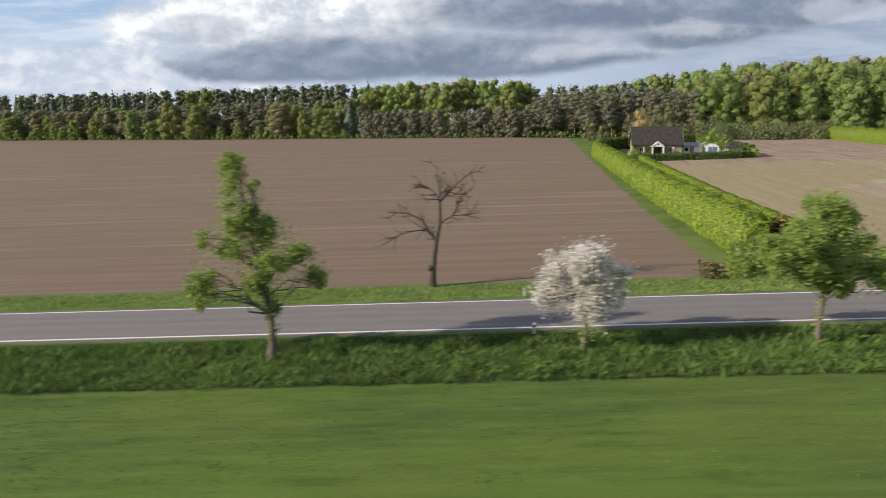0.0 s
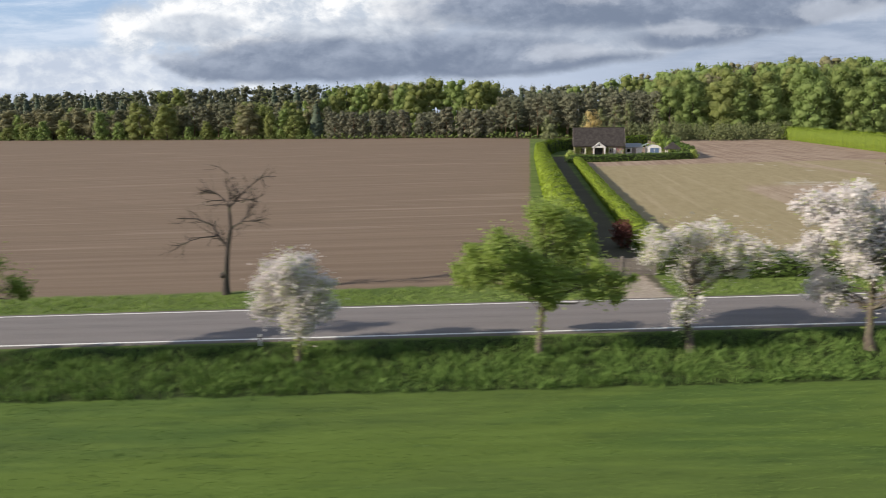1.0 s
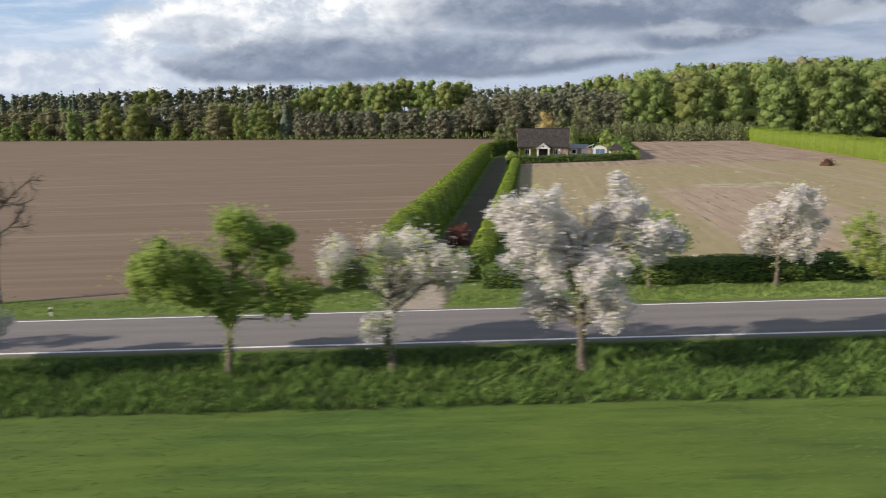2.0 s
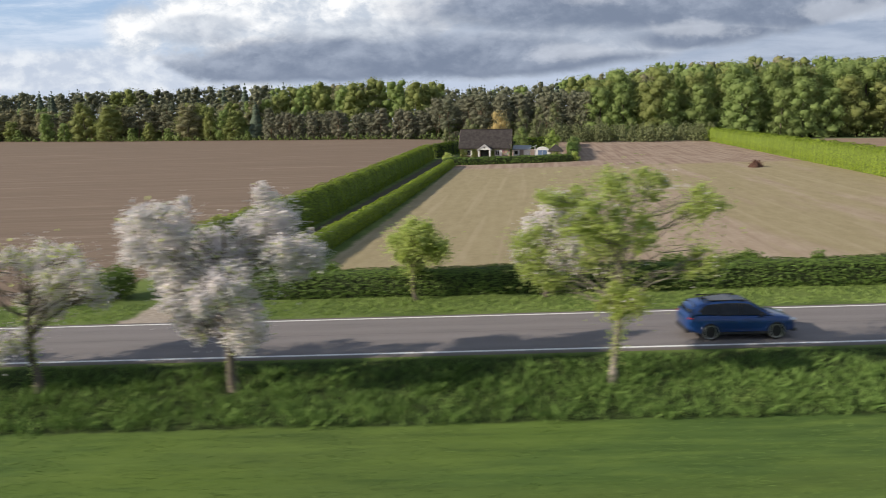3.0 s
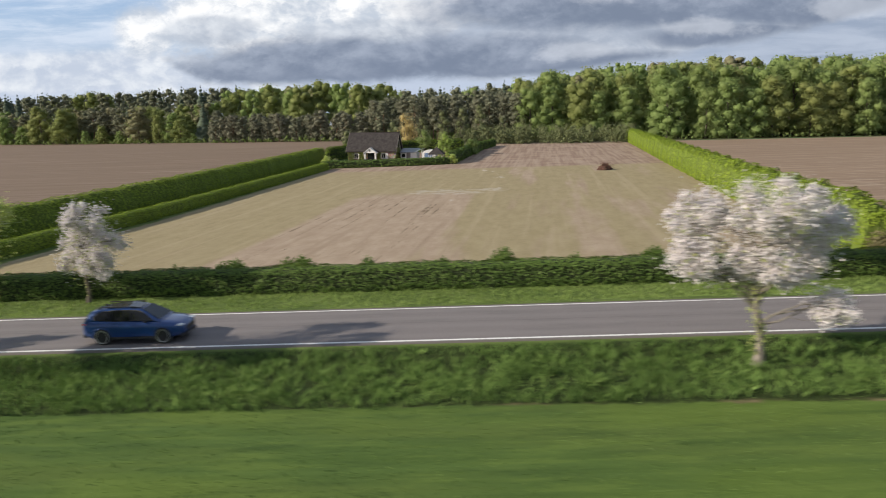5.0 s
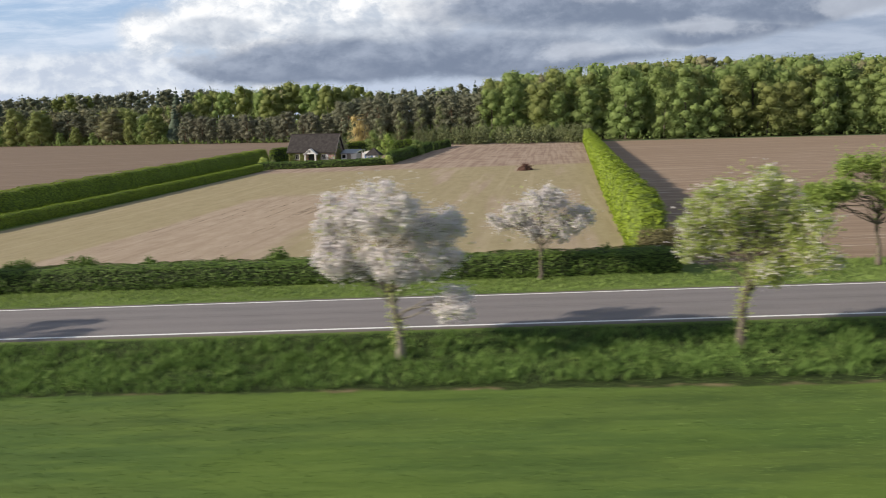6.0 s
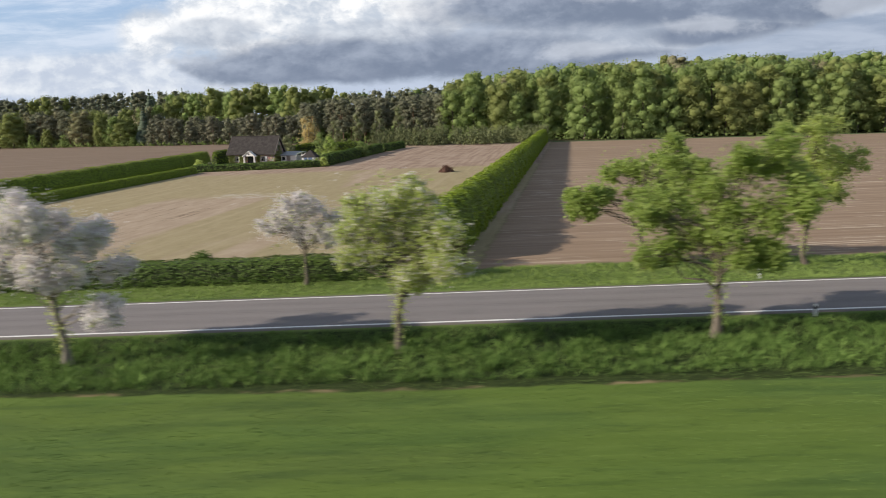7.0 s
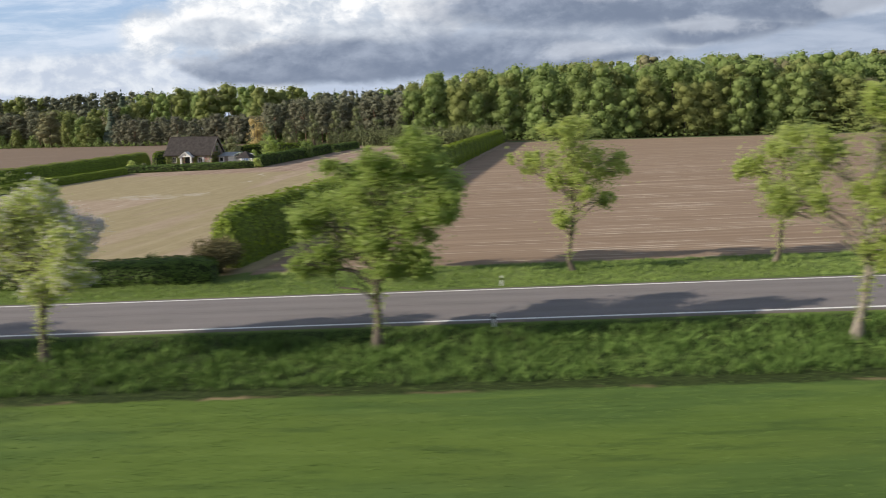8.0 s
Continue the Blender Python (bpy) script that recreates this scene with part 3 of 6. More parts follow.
    col = s.mix(lane, col, s.mix(mid, (0.07, 0.065, 0.045), (0.13, 0.115, 0.08)))
    col = s.mix(flare, col, sand)
    # south of the road: shade painted under the tall grass, then the crop
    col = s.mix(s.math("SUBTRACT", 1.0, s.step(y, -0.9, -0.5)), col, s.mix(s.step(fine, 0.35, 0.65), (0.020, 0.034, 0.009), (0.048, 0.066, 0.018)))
    sy_ = s.math("ADD", y, s.math("MULTIPLY", rag, 0.7))
    sy2 = s.math("ADD", sy_, s.math("MULTIPLY", s.step(x, 5.0, 45.0), 0.9))
    col = s.mix(s.math("MULTIPLY", s.step(s.math("ADD", x, s.math("MULTIPLY", rag, 30.0)), 2.0, 26.0), s.math("MULTIPLY", s.step(mid, 0.50, 0.64), s.math("SUBTRACT", 1.0, s.step(sy2, -6.35, -6.1)))), col, dry)
    col = s.mix(s.math("SUBTRACT", 1.0, s.step(sy2, -6.6, -6.3)), col, crop)
    bump = s.math("ADD", s.math("MULTIPLY", fine, 0.6), s.math("MULTIPLY", along, 0.8))
    finish(s, col, 0.95, 0, bump, 0.05, spec=0.15)
    return m


def asphalt_mat():
    m, s = material("asphalt")
    pos = place(s)
    x, y, z = s.add("ShaderNodeSeparateXYZ", {0: pos}).outputs
    fine = s.noise(pos, 60, 4, 0.7)
    mid = s.noise(s.stretch(pos, (0.25, 1.2, 1)), 1.4, 5)
    col = s.mix(s.step(fine, 0.3, 0.7), (0.168, 0.150, 0.147), (0.238, 0.214, 0.209))
    col = s.mix(s.math("MULTIPLY", s.step(mid, 0.45, 0.7), 0.35), col, (0.14, 0.132, 0.128))
    # paler wheel tracks and a dark seam along the crown
    for c, w in ((0.75, 0.28), (2.15, 0.28), (3.6, 0.28), (5.0, 0.28)):
        t = s.math("SUBTRACT", 1.0, s.step(s.math("ABSOLUTE", s.math("SUBTRACT", y, c)), w * 0.4, w * 1.6))
        col = s.mix(s.math("MULTIPLY", t, 0.25), col, (0.262, 0.240, 0.234))
    seam = s.math("SUBTRACT", 1.0, s.step(s.math("ABSOLUTE", s.math("SUBTRACT", s.math("ADD", y, s.math("MULTIPLY", mid, 0.08)), 2.85)), 0.015, 0.05))
    col = s.mix(s.math("MULTIPLY", seam, 0.35), col, (0.085, 0.08, 0.078))
    crumb = s.math("ADD", s.step(s.math("ADD", y, s.math("MULTIPLY", mid, 0.25)), 0.02, -0.22), s.step(s.math("SUBTRACT", y, s.math("MULTIPLY", mid, 0.25)), 5.58, 5.85), clamp=True)
    col = s.mix(s.math("MULTIPLY", crumb, 0.7), col, (0.12, 0.10, 0.075))
    finish(s, col, 0.85, 0, fine, 0.004, spec=0.3)
    return m


def paint_mat():
    m, s = material("road_paint")
    pos = place(s)
    n = s.noise(pos, 8, 6, 0.7)
    col = s.mix(s.step(n, 0.58, 0.70), (0.78, 0.77, 0.74), (0.34, 0.33, 0.32))
    finish(s, col, 0.7, 0, n, 0.003)
    return m


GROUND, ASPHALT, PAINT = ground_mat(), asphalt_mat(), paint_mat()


# ---------- ground, road, markings ----------
def sheet(name, xs, ys, height, mat, lift=0.0):
    X, Y = np.meshgrid(xs, ys, indexing="ij")
    V = np.stack([X, Y, height(X, Y) + lift], -1).reshape(-1, 3)
    n, k = len(xs), len(ys)
    i, j = np.meshgrid(np.arange(n - 1), np.arange(k - 1), indexing="ij")
    F = np.stack([i * k + j, (i + 1) * k + j, (i + 1) * k + j + 1, i * k + j + 1], -1).reshape(-1, 4)
    me = arr_mesh(name, V, F)
    shade(me)
    me.materials.append(mat)
    return new(name, me)


far = [2600, 1600, 1000, 700, 500, 400]
gx = np.array([-a for a in far] + list(np.arange(-320, 321, 5.0)) + far[::-1])
gy = np.array([-900, -400, -200, -110, -70, -50, -40] + list(np.arange(-32, -8, 3.0)) + list(np.arange(-8, 13, 0.5)) + list(np.arange(13, 60, 2.5)) + list(np.arange(60, 420, 6.0)) + [430, 520, 700, 1000, 1800, 2600])
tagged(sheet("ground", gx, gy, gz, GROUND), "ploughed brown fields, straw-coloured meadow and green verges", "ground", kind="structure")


def road_z(x, y):
    return 0.02095 * np.clip(x, -400, 300) + 0.05 * (1 - ((np.asarray(y) - 2.8) / 3.2) ** 2)


rx_ = np.arange(-400, 401, 5.0)
edge_y = np.array([-0.62, -0.40, -0.32, 0.6, 1.7, 2.8, 3.9, 5.0, 5.92, 6.0, 6.2])


def road_surface(x, y):
    z = road_z(x, y)
    return np.where((y < -0.5) | (y > 6.1), gz(x, y) - 0.05, z + 0.012)


tagged(sheet("road", rx_, edge_y, road_surface, ASPHALT), "grey worn asphalt country road with pale wheel tracks", "road", kind="structure")
for a in (-0.09, 5.51):
    line = sheet("road_marking", rx_, np.array([a, a + 0.06, a + 0.12, a + 0.18]), road_z, PAINT, 0.018)
    tagged(line, "white painted edge line on grey asphalt", "road marking", group="edge lines of the road", kind="structure")


# ---------- grass and crop ----------
def blades(name, rng, xs, ys, per_m2, tall, wide, mat, label, category, clump=0.5, skip=None, kerb=None, loose=0.07, droop=0.33):
    n = int((xs[1] - xs[0]) * (ys[1] - ys[0]) * per_m2)
    P = np.stack([rng.uniform(*xs, n), rng.uniform(*ys, n)], 1)
    f = np.array([0.5 + 0.5 * math.sin(a * 2.1 + 2 * math.sin(b * 1.9) + 1.7 * math.sin(a * 0.57)) * math.cos(b * 3.1 + 2 * math.sin(a * 0.7) + math.sin(a * 0.23)) for a, b in P])
    keep = rng.uniform(0, 1, n) < 1 - clump + clump * f
    if skip is not None:
        keep &= ~skip(P[:, 0], P[:, 1])
    P, f = P[keep], f[keep]
    n, k = len(P), 5
    base = np.repeat(np.stack([P[:, 0], P[:, 1], gz(P[:, 0], P[:, 1]) - 0.02], 1), k, 0)
    f = np.repeat(f if clump > 0.1 else 0.5 + 0 * f, k)
    base[:, :2] += rng.normal(0, loose, (n * k, 2))
    base[:, 2] = gz(base[:, 0], base[:, 1]) - 0.02
    h = tall * (0.58 + 0.55 * f) * rng.uniform(0.6, 1.25, n * k)
    if kerb is not None:
        h = h * np.clip(np.abs(base[:, 1] - kerb) / 1.3, 0.2, 1)
    ang = rng.uniform(0, 2 * np.pi, n * k)
    side = np.stack([np.cos(ang), np.sin(ang), 0 * ang], 1) * (wide * rng.uniform(0.6, 1.4, n * k))[:, None]
    lean = rng.normal(0, droop, (n * k, 2)) * h[:, None]
    tip = base + np.stack([lean[:, 0] + 0.12 * h, lean[:, 1], h], 1)
    midp = base * 0.5 + tip * 0.5
    midp[:, 2] += 0.12 * h
    V = np.stack([base - side, base + side, midp + side * 0.8, tip], 1)
    me = arr_mesh(name, V, np.arange(4 * n * k).reshape(-1, 4))
    me.materials.append(mat)
    return tagged(new(name, me), label, category, kind="stuff")


rng = np.random.default_rng(5)
drive = lambda x, y: np.abs(x + 29.4) < 1.9
blades("verge_grass", rng, (-77, 80), (-6.5, -0.62), 26, 0.43, 0.0140, GRASS, "tall uneven green grass on the verge beside the road", "grass", 0.62, None, -0.4, 0.11, 0.42)
blades("verge_grass", rng, (-84, 86), (6.15, 10.9), 17, 0.20, 0.020, SHORT_GRASS, "green grass on the verge between road and fields", "grass", 0.45, drive, 5.9)
blades("verge_grass", rng, (42.5, 86), (10.9, 13.2), 13, 0.22, 0.022, SHORT_GRASS, "green grass on the wide verge before the field", "grass", 0.45)
blades("young_crop", rng, (-74, 78), (-15.0, -6.4), 8, 0.05, 0.045, CROP, "dense short green young grain in the near field", "crop", 0.05, loose=0.22)


def weeds(rng, n):
    """Leafy mounds of nettle and cow parsley that stand over the grass, taller towards the crop."""
    g = Geo()
    for _ in range(n):
        x, y = rng.uniform(-90, 94), -5.9 + 4.6 * rng.uniform() ** 1.5
        w = rng.uniform(0.25, 0.75)
        h = rng.uniform(0.25, 0.60) * (1.0 if y < -4 else 0.6)
        q = int(190 * w * (h + 0.2))
        P = in_blob(rng, (x, y, float(gz(x, y)) + h * 0.5), (w, w, h * 0.55), q, 0.5)
        leaves(g, rng, P, 0.036, 0.5, 0.8)
    me = g.mesh("verge_weeds")
    me.materials.append(WEED)
    return tagged(new("verge_weeds", me), "leafy green weeds in mounds on the roadside verge", "weeds", kind="stuff")


weeds(rng, 380)



# ---------- trees along the road ----------
def limb(geo, rng, a, b, r0, r1, sag=0.25, n=6, sides=6):
    a, b = np.asarray(a, float), np.asarray(b, float)
    t = np.linspace(0, 1, n)[:, None]
    L = np.linalg.norm(b - a)
    pts = a + (b - a) * t
    pts[:, 2] += np.sin(np.pi * t[:, 0]) * L * sag * 0.35
    pts[1:-1] += rng.normal(0, 0.045 * L, (n - 2, 3))
    tube(geo, pts, np.linspace(r0, r1, n), sides)
    return pts


def road_tree(name, x, y, blobs, leaf, label, category, seed, lean=0.0, girth=0.17, bark=BARK, leaf_size=0.10, dens=120, bloom=None, bloom_share=0.0, shoots=0.5, group="trees along the road"):
    """A tree from the clumps (across, depth, height, radius) that make its crown."""
    r = np.random.default_rng(seed)
    root = thing(name, pose(x, y, float(gz(x, y)) - 0.03), label, category, group)
    wood, green, white = Geo(), Geo(), Geo()
    blobs = np.array(blobs, float)
    top = blobs[np.argmax(blobs[:, 2])]
    H = top[2]
    n = 12
    t = np.linspace(0, 1, n)
    mid = blobs[:, :2].mean(0)
    px = lean * t * H * 0.5 + mid[0] * t ** 1.5 * 0.8 + np.cumsum(r.normal(0, 0.05, n)) * (t > 0)
    py = mid[1] * t + np.cumsum(r.normal(0, 0.04, n)) * (t > 0)
    path = np.stack([px, py, t * H * 0.88], 1)
    rad = girth * (1 - 0.85 * t ** 0.8)
    rad[0] *= 1.45
    rad[1] *= 1.08
    tube(wood, path, rad, 10)
    for i, (bx, by, bz, br) in enumerate(blobs):
        hz = np.clip(bz * r.uniform(0.50, 0.74), 1.6, H * 0.8)
        k = int(np.clip(np.searchsorted(path[:, 2], hz), 1, n - 1))
        start = path[k]
        c = np.array([bx, by, bz])
        pts = limb(wood, r, start, c, max(0.018, rad[k] * 0.36), 0.012, 0.3)
        for _ in range(6):
            e = in_blob(r, c, br, 1, 0.6)[0]
            limb(wood, r, pts[r.integers(2, 6)], e, 0.012, 0.004, 0.2, 4, 3)
        sub = max(3, int(5 * br))
        cs = in_blob(r, c, br * 0.75, sub, 0.3)
        num = int(dens * br ** 2 * 6)
        share = num // (sub + 1)
        sets = [in_blob(r, c, np.array([br, br, br * 0.85]) * 0.95, share, 0.2)]
        sets += [in_blob(r, q, br * r.uniform(0.34, 0.5), share, 0.1) for q in cs]
        P = np.concatenate(sets)
        if bloom is not None:
            w = r.uniform(0, 1, len(P)) < bloom_share * (1.0 if bz > 0.3 * H else 0.7)
            leaves(white, r, P[w], leaf_size * 0.80, 0.1, 0.6)
            k_ = w & (r.uniform(0, 1, len(P)) < 0.35)
            leaves(white, r, P[k_] + r.normal(0, 0.09, (int(k_.sum()), 3)), leaf_size * 0.66, 0.1, 0.6)
            P = P[~w]
        leaves(green, r, P, leaf_size, 0.35)
    # looser leaves that bridge the clumps
    m = int(dens * 1.1 * len(blobs))
    ia, ib = r.integers(0, len(blobs), m), r.integers(0, len(blobs), m)
    near_ = np.linalg.norm(blobs[ia, :3] - blobs[ib, :3], axis=1) < 3.0
    ia, ib = ia[near_], ib[near_]
    f = r.uniform(0, 1, (len(ia), 1))
    P = blobs[ia, :3] * f + blobs[ib, :3] * (1 - f) + r.normal(0, 0.38, (len(ia), 3))
    w = r.uniform(0, 1, len(P)) < (bloom_share if bloom is not None else -1)
    leaves(white, r, P[w], leaf_size * 0.66, 0.1, 0.6)
    leaves(green, r, P[~w], leaf_size, 0.35)
    # water shoots along the trunk
    m = int(260 * shoots)
    if m:
        k = r.uniform(0.10, 0.55, m)
        P = np.stack([np.interp(k, t, path[:, i]) for i in range(3)], 1) + r.normal(0, 0.16, (m, 3))
        leaves(green, r, P, leaf_size * 0.9, 0.4)
    me = wood.mesh("trunk")
    shade(me)
    part("trunk", me, bark, root)
    part("crown", green.mesh("crown"), leaf, root)
    if bloom is not None:
        part("blossom", white.mesh("blossom"), bloom, root, "white spring blossom")
    return root


def lobes(seed, masses, r0=0.5, r1=0.85):
    """Clumps for a crown made of masses: across, depth, height, half-width, half-height, number of clumps."""
    r = np.random.default_rng(seed)
    out = []
    for j, (cx, cy, cz, w, h, n) in enumerate(masses):
        cy = cy + (1 if j % 2 else -1) * r.uniform(0.3, 1.2)
        for _ in range(n):
            p = r.normal(size=3)
            p *= r.uniform(0.45, 1.0) ** 0.5 / np.linalg.norm(p)
            rad = r.uniform(r0, r1)
            k = np.maximum(0.15, np.array([w, w * 0.85, h]) - 0.6 * rad)
            out.append((cx + p[0] * k[0], cy + p[1] * k[1], cz + p[2] * k[2], rad))
    return out


WHITE_TREE = "old fruit tree in full white blossom on the grass verge"
GREEN_TREE = "roadside tree with fresh green leaves on the grass verge"
# south side, from west to east
road_tree("roadside_tree", -61.9, -2.9, lobes(11, [(-1.4, 0, 8.9, 0.7, 0.9, 4), (-1.2, 0, 7.3, 1.3, 1.2, 7), (-1.7, 0.1, 5.9, 1.5, 1.0, 8), (0.0, 0, 5.9, 1.2, 1.2, 6), (1.3, 0, 5.0, 1.3, 0.8, 7), (2.1, 0, 3.9, 0.5, 0.7, 3), (-2.7, 0.1, 3.8, 0.9, 0.7, 4), (-3.5, 0, 2.7, 0.5, 0.6, 3), (-0.5, 0, 3.9, 0.8, 0.7, 4), (-0.1, 0, 2.3, 0.4, 0.9, 3)], 0.4, 0.75),
          LEAF_DARK, "tall irregular old pear tree with dark green leaves", "tree", 11, -0.02, 0.20, BARK, 0.068, 135, shoots=1.3)
road_tree("blossom_tree", -47.5, -2.45, lobes(12, [(0, 0, 4.4, 1.4, 1.2, 10), (-1.2, 0, 3.4, 1.3, 1.1, 8), (1.2, 0, 3.2, 1.4, 1.2, 8), (-1.6, 0, 2.4, 0.9, 0.6, 4), (0.3, 0, 2.2, 1.0, 0.8, 5)], 0.5, 0.8), LEAF_OLIVE, "small " + WHITE_TREE, "tree", 12, 0.0, 0.13, BARK, 0.07, 170, BLOSSOM, 0.90, 0.7)
road_tree("roadside_tree", -36.7, -2.6, lobes(13, [(-1.6, 0, 4.7, 1.9, 1.4, 11), (1.2, 0, 5.3, 1.9, 1.4, 11), (2.6, 0, 3.6, 1.3, 1.1, 7), (-2.9, 0, 3.6, 1.0, 0.9, 5), (0.0, 0, 3.6, 1.8, 1.0, 8), (0.2, 0, 6.3, 1.2, 0.6, 4)], 0.5, 0.85), LEAF_FRESH, "broad " + GREEN_TREE, "tree", 13, 0.03, 0.15, BARK, 0.074, 235, shoots=0.7)
road_tree("blossom_tree", -30.0, -2.5, lobes(14, [(-2.1, 0, 5.0, 1.4, 0.8, 8), (0.2, 0, 5.3, 1.6, 0.7, 8), (2.1, 0, 4.8, 1.3, 0.9, 7), (0.4, 0, 3.4, 1.3, 1.0, 7), (-0.4, 0, 2.2, 0.9, 0.7, 4), (2.4, 0, 3.7, 0.7, 0.6, 3)], 0.45, 0.75),
          LEAF_OLIVE, "wide gnarled fruit tree half in white blossom on the verge", "tree", 14, 0.0, 0.19, BARK, 0.068, 110, BLOSSOM, 0.80, 0.8)
road_tree("blossom_tree", -22.2, -2.8, lobes(15, [(-2.3, 0, 6.3, 1.7, 1.5, 12), (1.3, 0, 6.6, 1.4, 1.4, 10), (2.6, 0, 5.3, 1.2, 1.0, 8), (-0.4, 0, 5.5, 1.5, 1.0, 9), (-0.4, 0, 4.3, 2.1, 1.3, 12), (-1.3, 0, 2.6, 1.2, 1.0, 7), (0.9, 0, 2.9, 1.2, 1.0, 7), (-2.4, 0, 4.4, 1.0, 0.8, 4)], 0.5, 0.9), LEAF_OLIVE, "large " + WHITE_TREE, "tree", 15, 0.0, 0.19, BARK, 0.075, 165, BLOSSOM, 0.95, 0.3)
road_tree("roadside_tree", -7.75, -3.0, lobes(16, [(-2.0, 0, 6.7, 1.6, 0.9, 8), (0.6, 0, 7.4, 1.9, 0.7, 9), (2.5, 0, 6.9, 1.2, 0.9, 6), (-3.1, 0, 5.0, 1.0, 0.9, 5), (2.5, 0, 5.0, 1.1, 0.9, 5), (-0.2, 0, 4.9, 1.5, 0.9, 6), (0.1, 0, 3.3, 1.3, 0.9, 9), (-2.5, 0, 3.9, 1.1, 0.6, 5), (0.2, 0, 6.1, 1.9, 0.9, 8)], 0.4, 0.7), LEAF_OLIVE, "roadside tree with sparse yellow-green young leaves on the verge", "tree", 16, 0.0, 0.15, BARK_PALE, 0.066, 140, BLOSSOM, 0.05, 2.0)
road_tree("blossom_tree", 24.85, -3.2, lobes(17, [(-0.2, 0, 6.4, 1.9, 1.3, 13), (-2.1, 0, 5.6, 1.5, 1.3, 10), (1.4, 0, 5.4, 1.4, 1.3, 9), (-2.5, 0, 4.0, 1.3, 0.8, 7), (0.0, 0, 4.2, 1.8, 1.0, 9), (2.0, 0, 4.0, 0.9, 0.8, 4), (2.3, 0, 2.7, 0.5, 0.7, 3)], 0.5, 0.9), LEAF_OLIVE, "large leaning fruit tree in full white blossom on the verge", "tree", 17, -0.03, 0.18, BARK_PALE, 0.075, 165, BLOSSOM, 0.95, 0.9)
road_tree("roadside_tree", 38.8, -3.0, lobes(18, [(-1.6, 0.5, 5.6, 1.5, 1.2, 9), (0.2, -0.6, 6.5, 1.7, 0.9, 9), (1.8, 0.4, 5.3, 1.4, 1.2, 9), (0.1, 0, 4.7, 1.7, 0.9, 7), (2.3, -0.4, 3.9, 1.1, 0.7, 5), (-1.9, 0, 3.9, 1.0, 0.8, 5), (0.6, 0, 3.4, 1.0, 0.6, 4)], 0.45, 0.8), LEAF_OLIVE, "roadside fruit tree with green leaves and fading blossom", "tree", 18, 0.02, 0.19, BARK, 0.070, 165, BLOSSOM, 0.30, 1.5)
road_tree("roadside_tree", 51.9, -2.3, lobes(19, [(1.2, 0, 7.6, 1.7, 1.1, 9), (-0.9, 0, 6.5, 1.8, 1.2, 9), (2.7, 0, 6.1, 1.2, 1.1, 6), (-2.6, 0, 5.2, 1.3, 1.0, 7), (0.6, 0, 4.9, 1.9, 1.1, 9), (-2.3, 0, 3.5, 1.3, 0.8, 6), (1.2, 0, 3.5, 1.4, 0.8, 7), (-0.4, 0, 4.2, 1.3, 0.9, 6)], 0.5, 0.85), LEAF_FRESH, "broad " + GREEN_TREE, "tree", 19, 0.0, 0.19, BARK, 0.074, 215, shoots=1.2)
road_tree("roadside_tree", 70.3, -3.0, lobes(20, [(0.2, 0, 9.2, 1.6, 1.2, 9), (-1.6, 0, 7.5, 1.6, 1.2, 9), (1.6, 0, 7.3, 1.7, 1.3, 9), (-2.4, 0, 5.4, 1.2, 1.0, 6), (0.5, 0, 5.4, 1.7, 1.1, 8), (2.6, 0, 5.0, 1.0, 0.9, 5), (0, 0, 3.5, 1.0, 0.8, 4)], 0.45, 0.8), LEAF_OLIVE, "tall roadside tree with young yellow-green leaves", "tree", 20, 0.0, 0.18, BARK_PALE, 0.070, 140, shoots=1.6)
# north side
road_tree("roadside_tree", -15.85, 10.3, lobes(22, [(0.2, 0, 4.0, 1.2, 0.8, 8), (-0.9, 0, 3.0, 1.0, 0.8, 6), (1.1, 0, 2.9, 1.0, 0.8, 6), (0, 0, 1.9, 0.9, 0.6, 4)], 0.4, 0.65), LEAF_OLIVE, "small yellow-green tree in front of the low hedge", "tree", 22, 0.0, 0.11, BARK, 0.075, 170, shoots=0.4)
road_tree("blossom_tree", -8.6, 10.35, lobes(23, [(0.7, 0, 5.1, 1.4, 1.0, 9), (-0.4, 0, 3.9, 1.6, 1.0, 10), (1.4, 0, 3.4, 1.4, 1.1, 9), (-0.7, 0, 2.4, 1.3, 0.9, 7), (0.9, 0, 2.0, 1.2, 0.8, 6)], 0.45, 0.7), LEAF_OLIVE, "white blossoming tree in front of the low hedge", "tree", 23, 0.0, 0.13, BARK, 0.072, 150, BLOSSOM, 0.93, 0.1)
road_tree("blossom_tree", 32.0, 10.2, lobes(24, [(0.0, 0, 4.9, 1.9, 1.0, 11), (-1.7, 0, 3.8, 1.5, 1.1, 9), (2.0, 0, 3.7, 1.6, 1.1, 10), (0.2, 0, 2.9, 1.8, 0.9, 9)], 0.45, 0.7), LEAF_OLIVE, "white blossoming tree in front of the low hedge", "tree", 24, 0.0, 0.12, BARK, 0.07, 140, BLOSSOM, 0.93, 0.1)
road_tree("roadside_tree", 52.2, 11.3, lobes(25, [(1.1, 0, 6.9, 1.5, 1.2, 8), (-1.0, 0, 5.9, 1.8, 0.9, 9), (-3.4, 0, 4.6, 1.6, 0.9, 9), (2.0, 0, 5.2, 1.5, 1.1, 8), (0.2, 0, 4.4, 1.8, 0.9, 8), (-3.4, 0, 3.4, 1.0, 0.5, 4), (2.4, 0, 3.7, 0.9, 0.7, 4)], 0.5, 0.85), LEAF_FRESH, "broad fresh green tree at the edge of the field", "tree", 25, -0.03, 0.15, BARK, 0.085, 190, shoots=0.1)
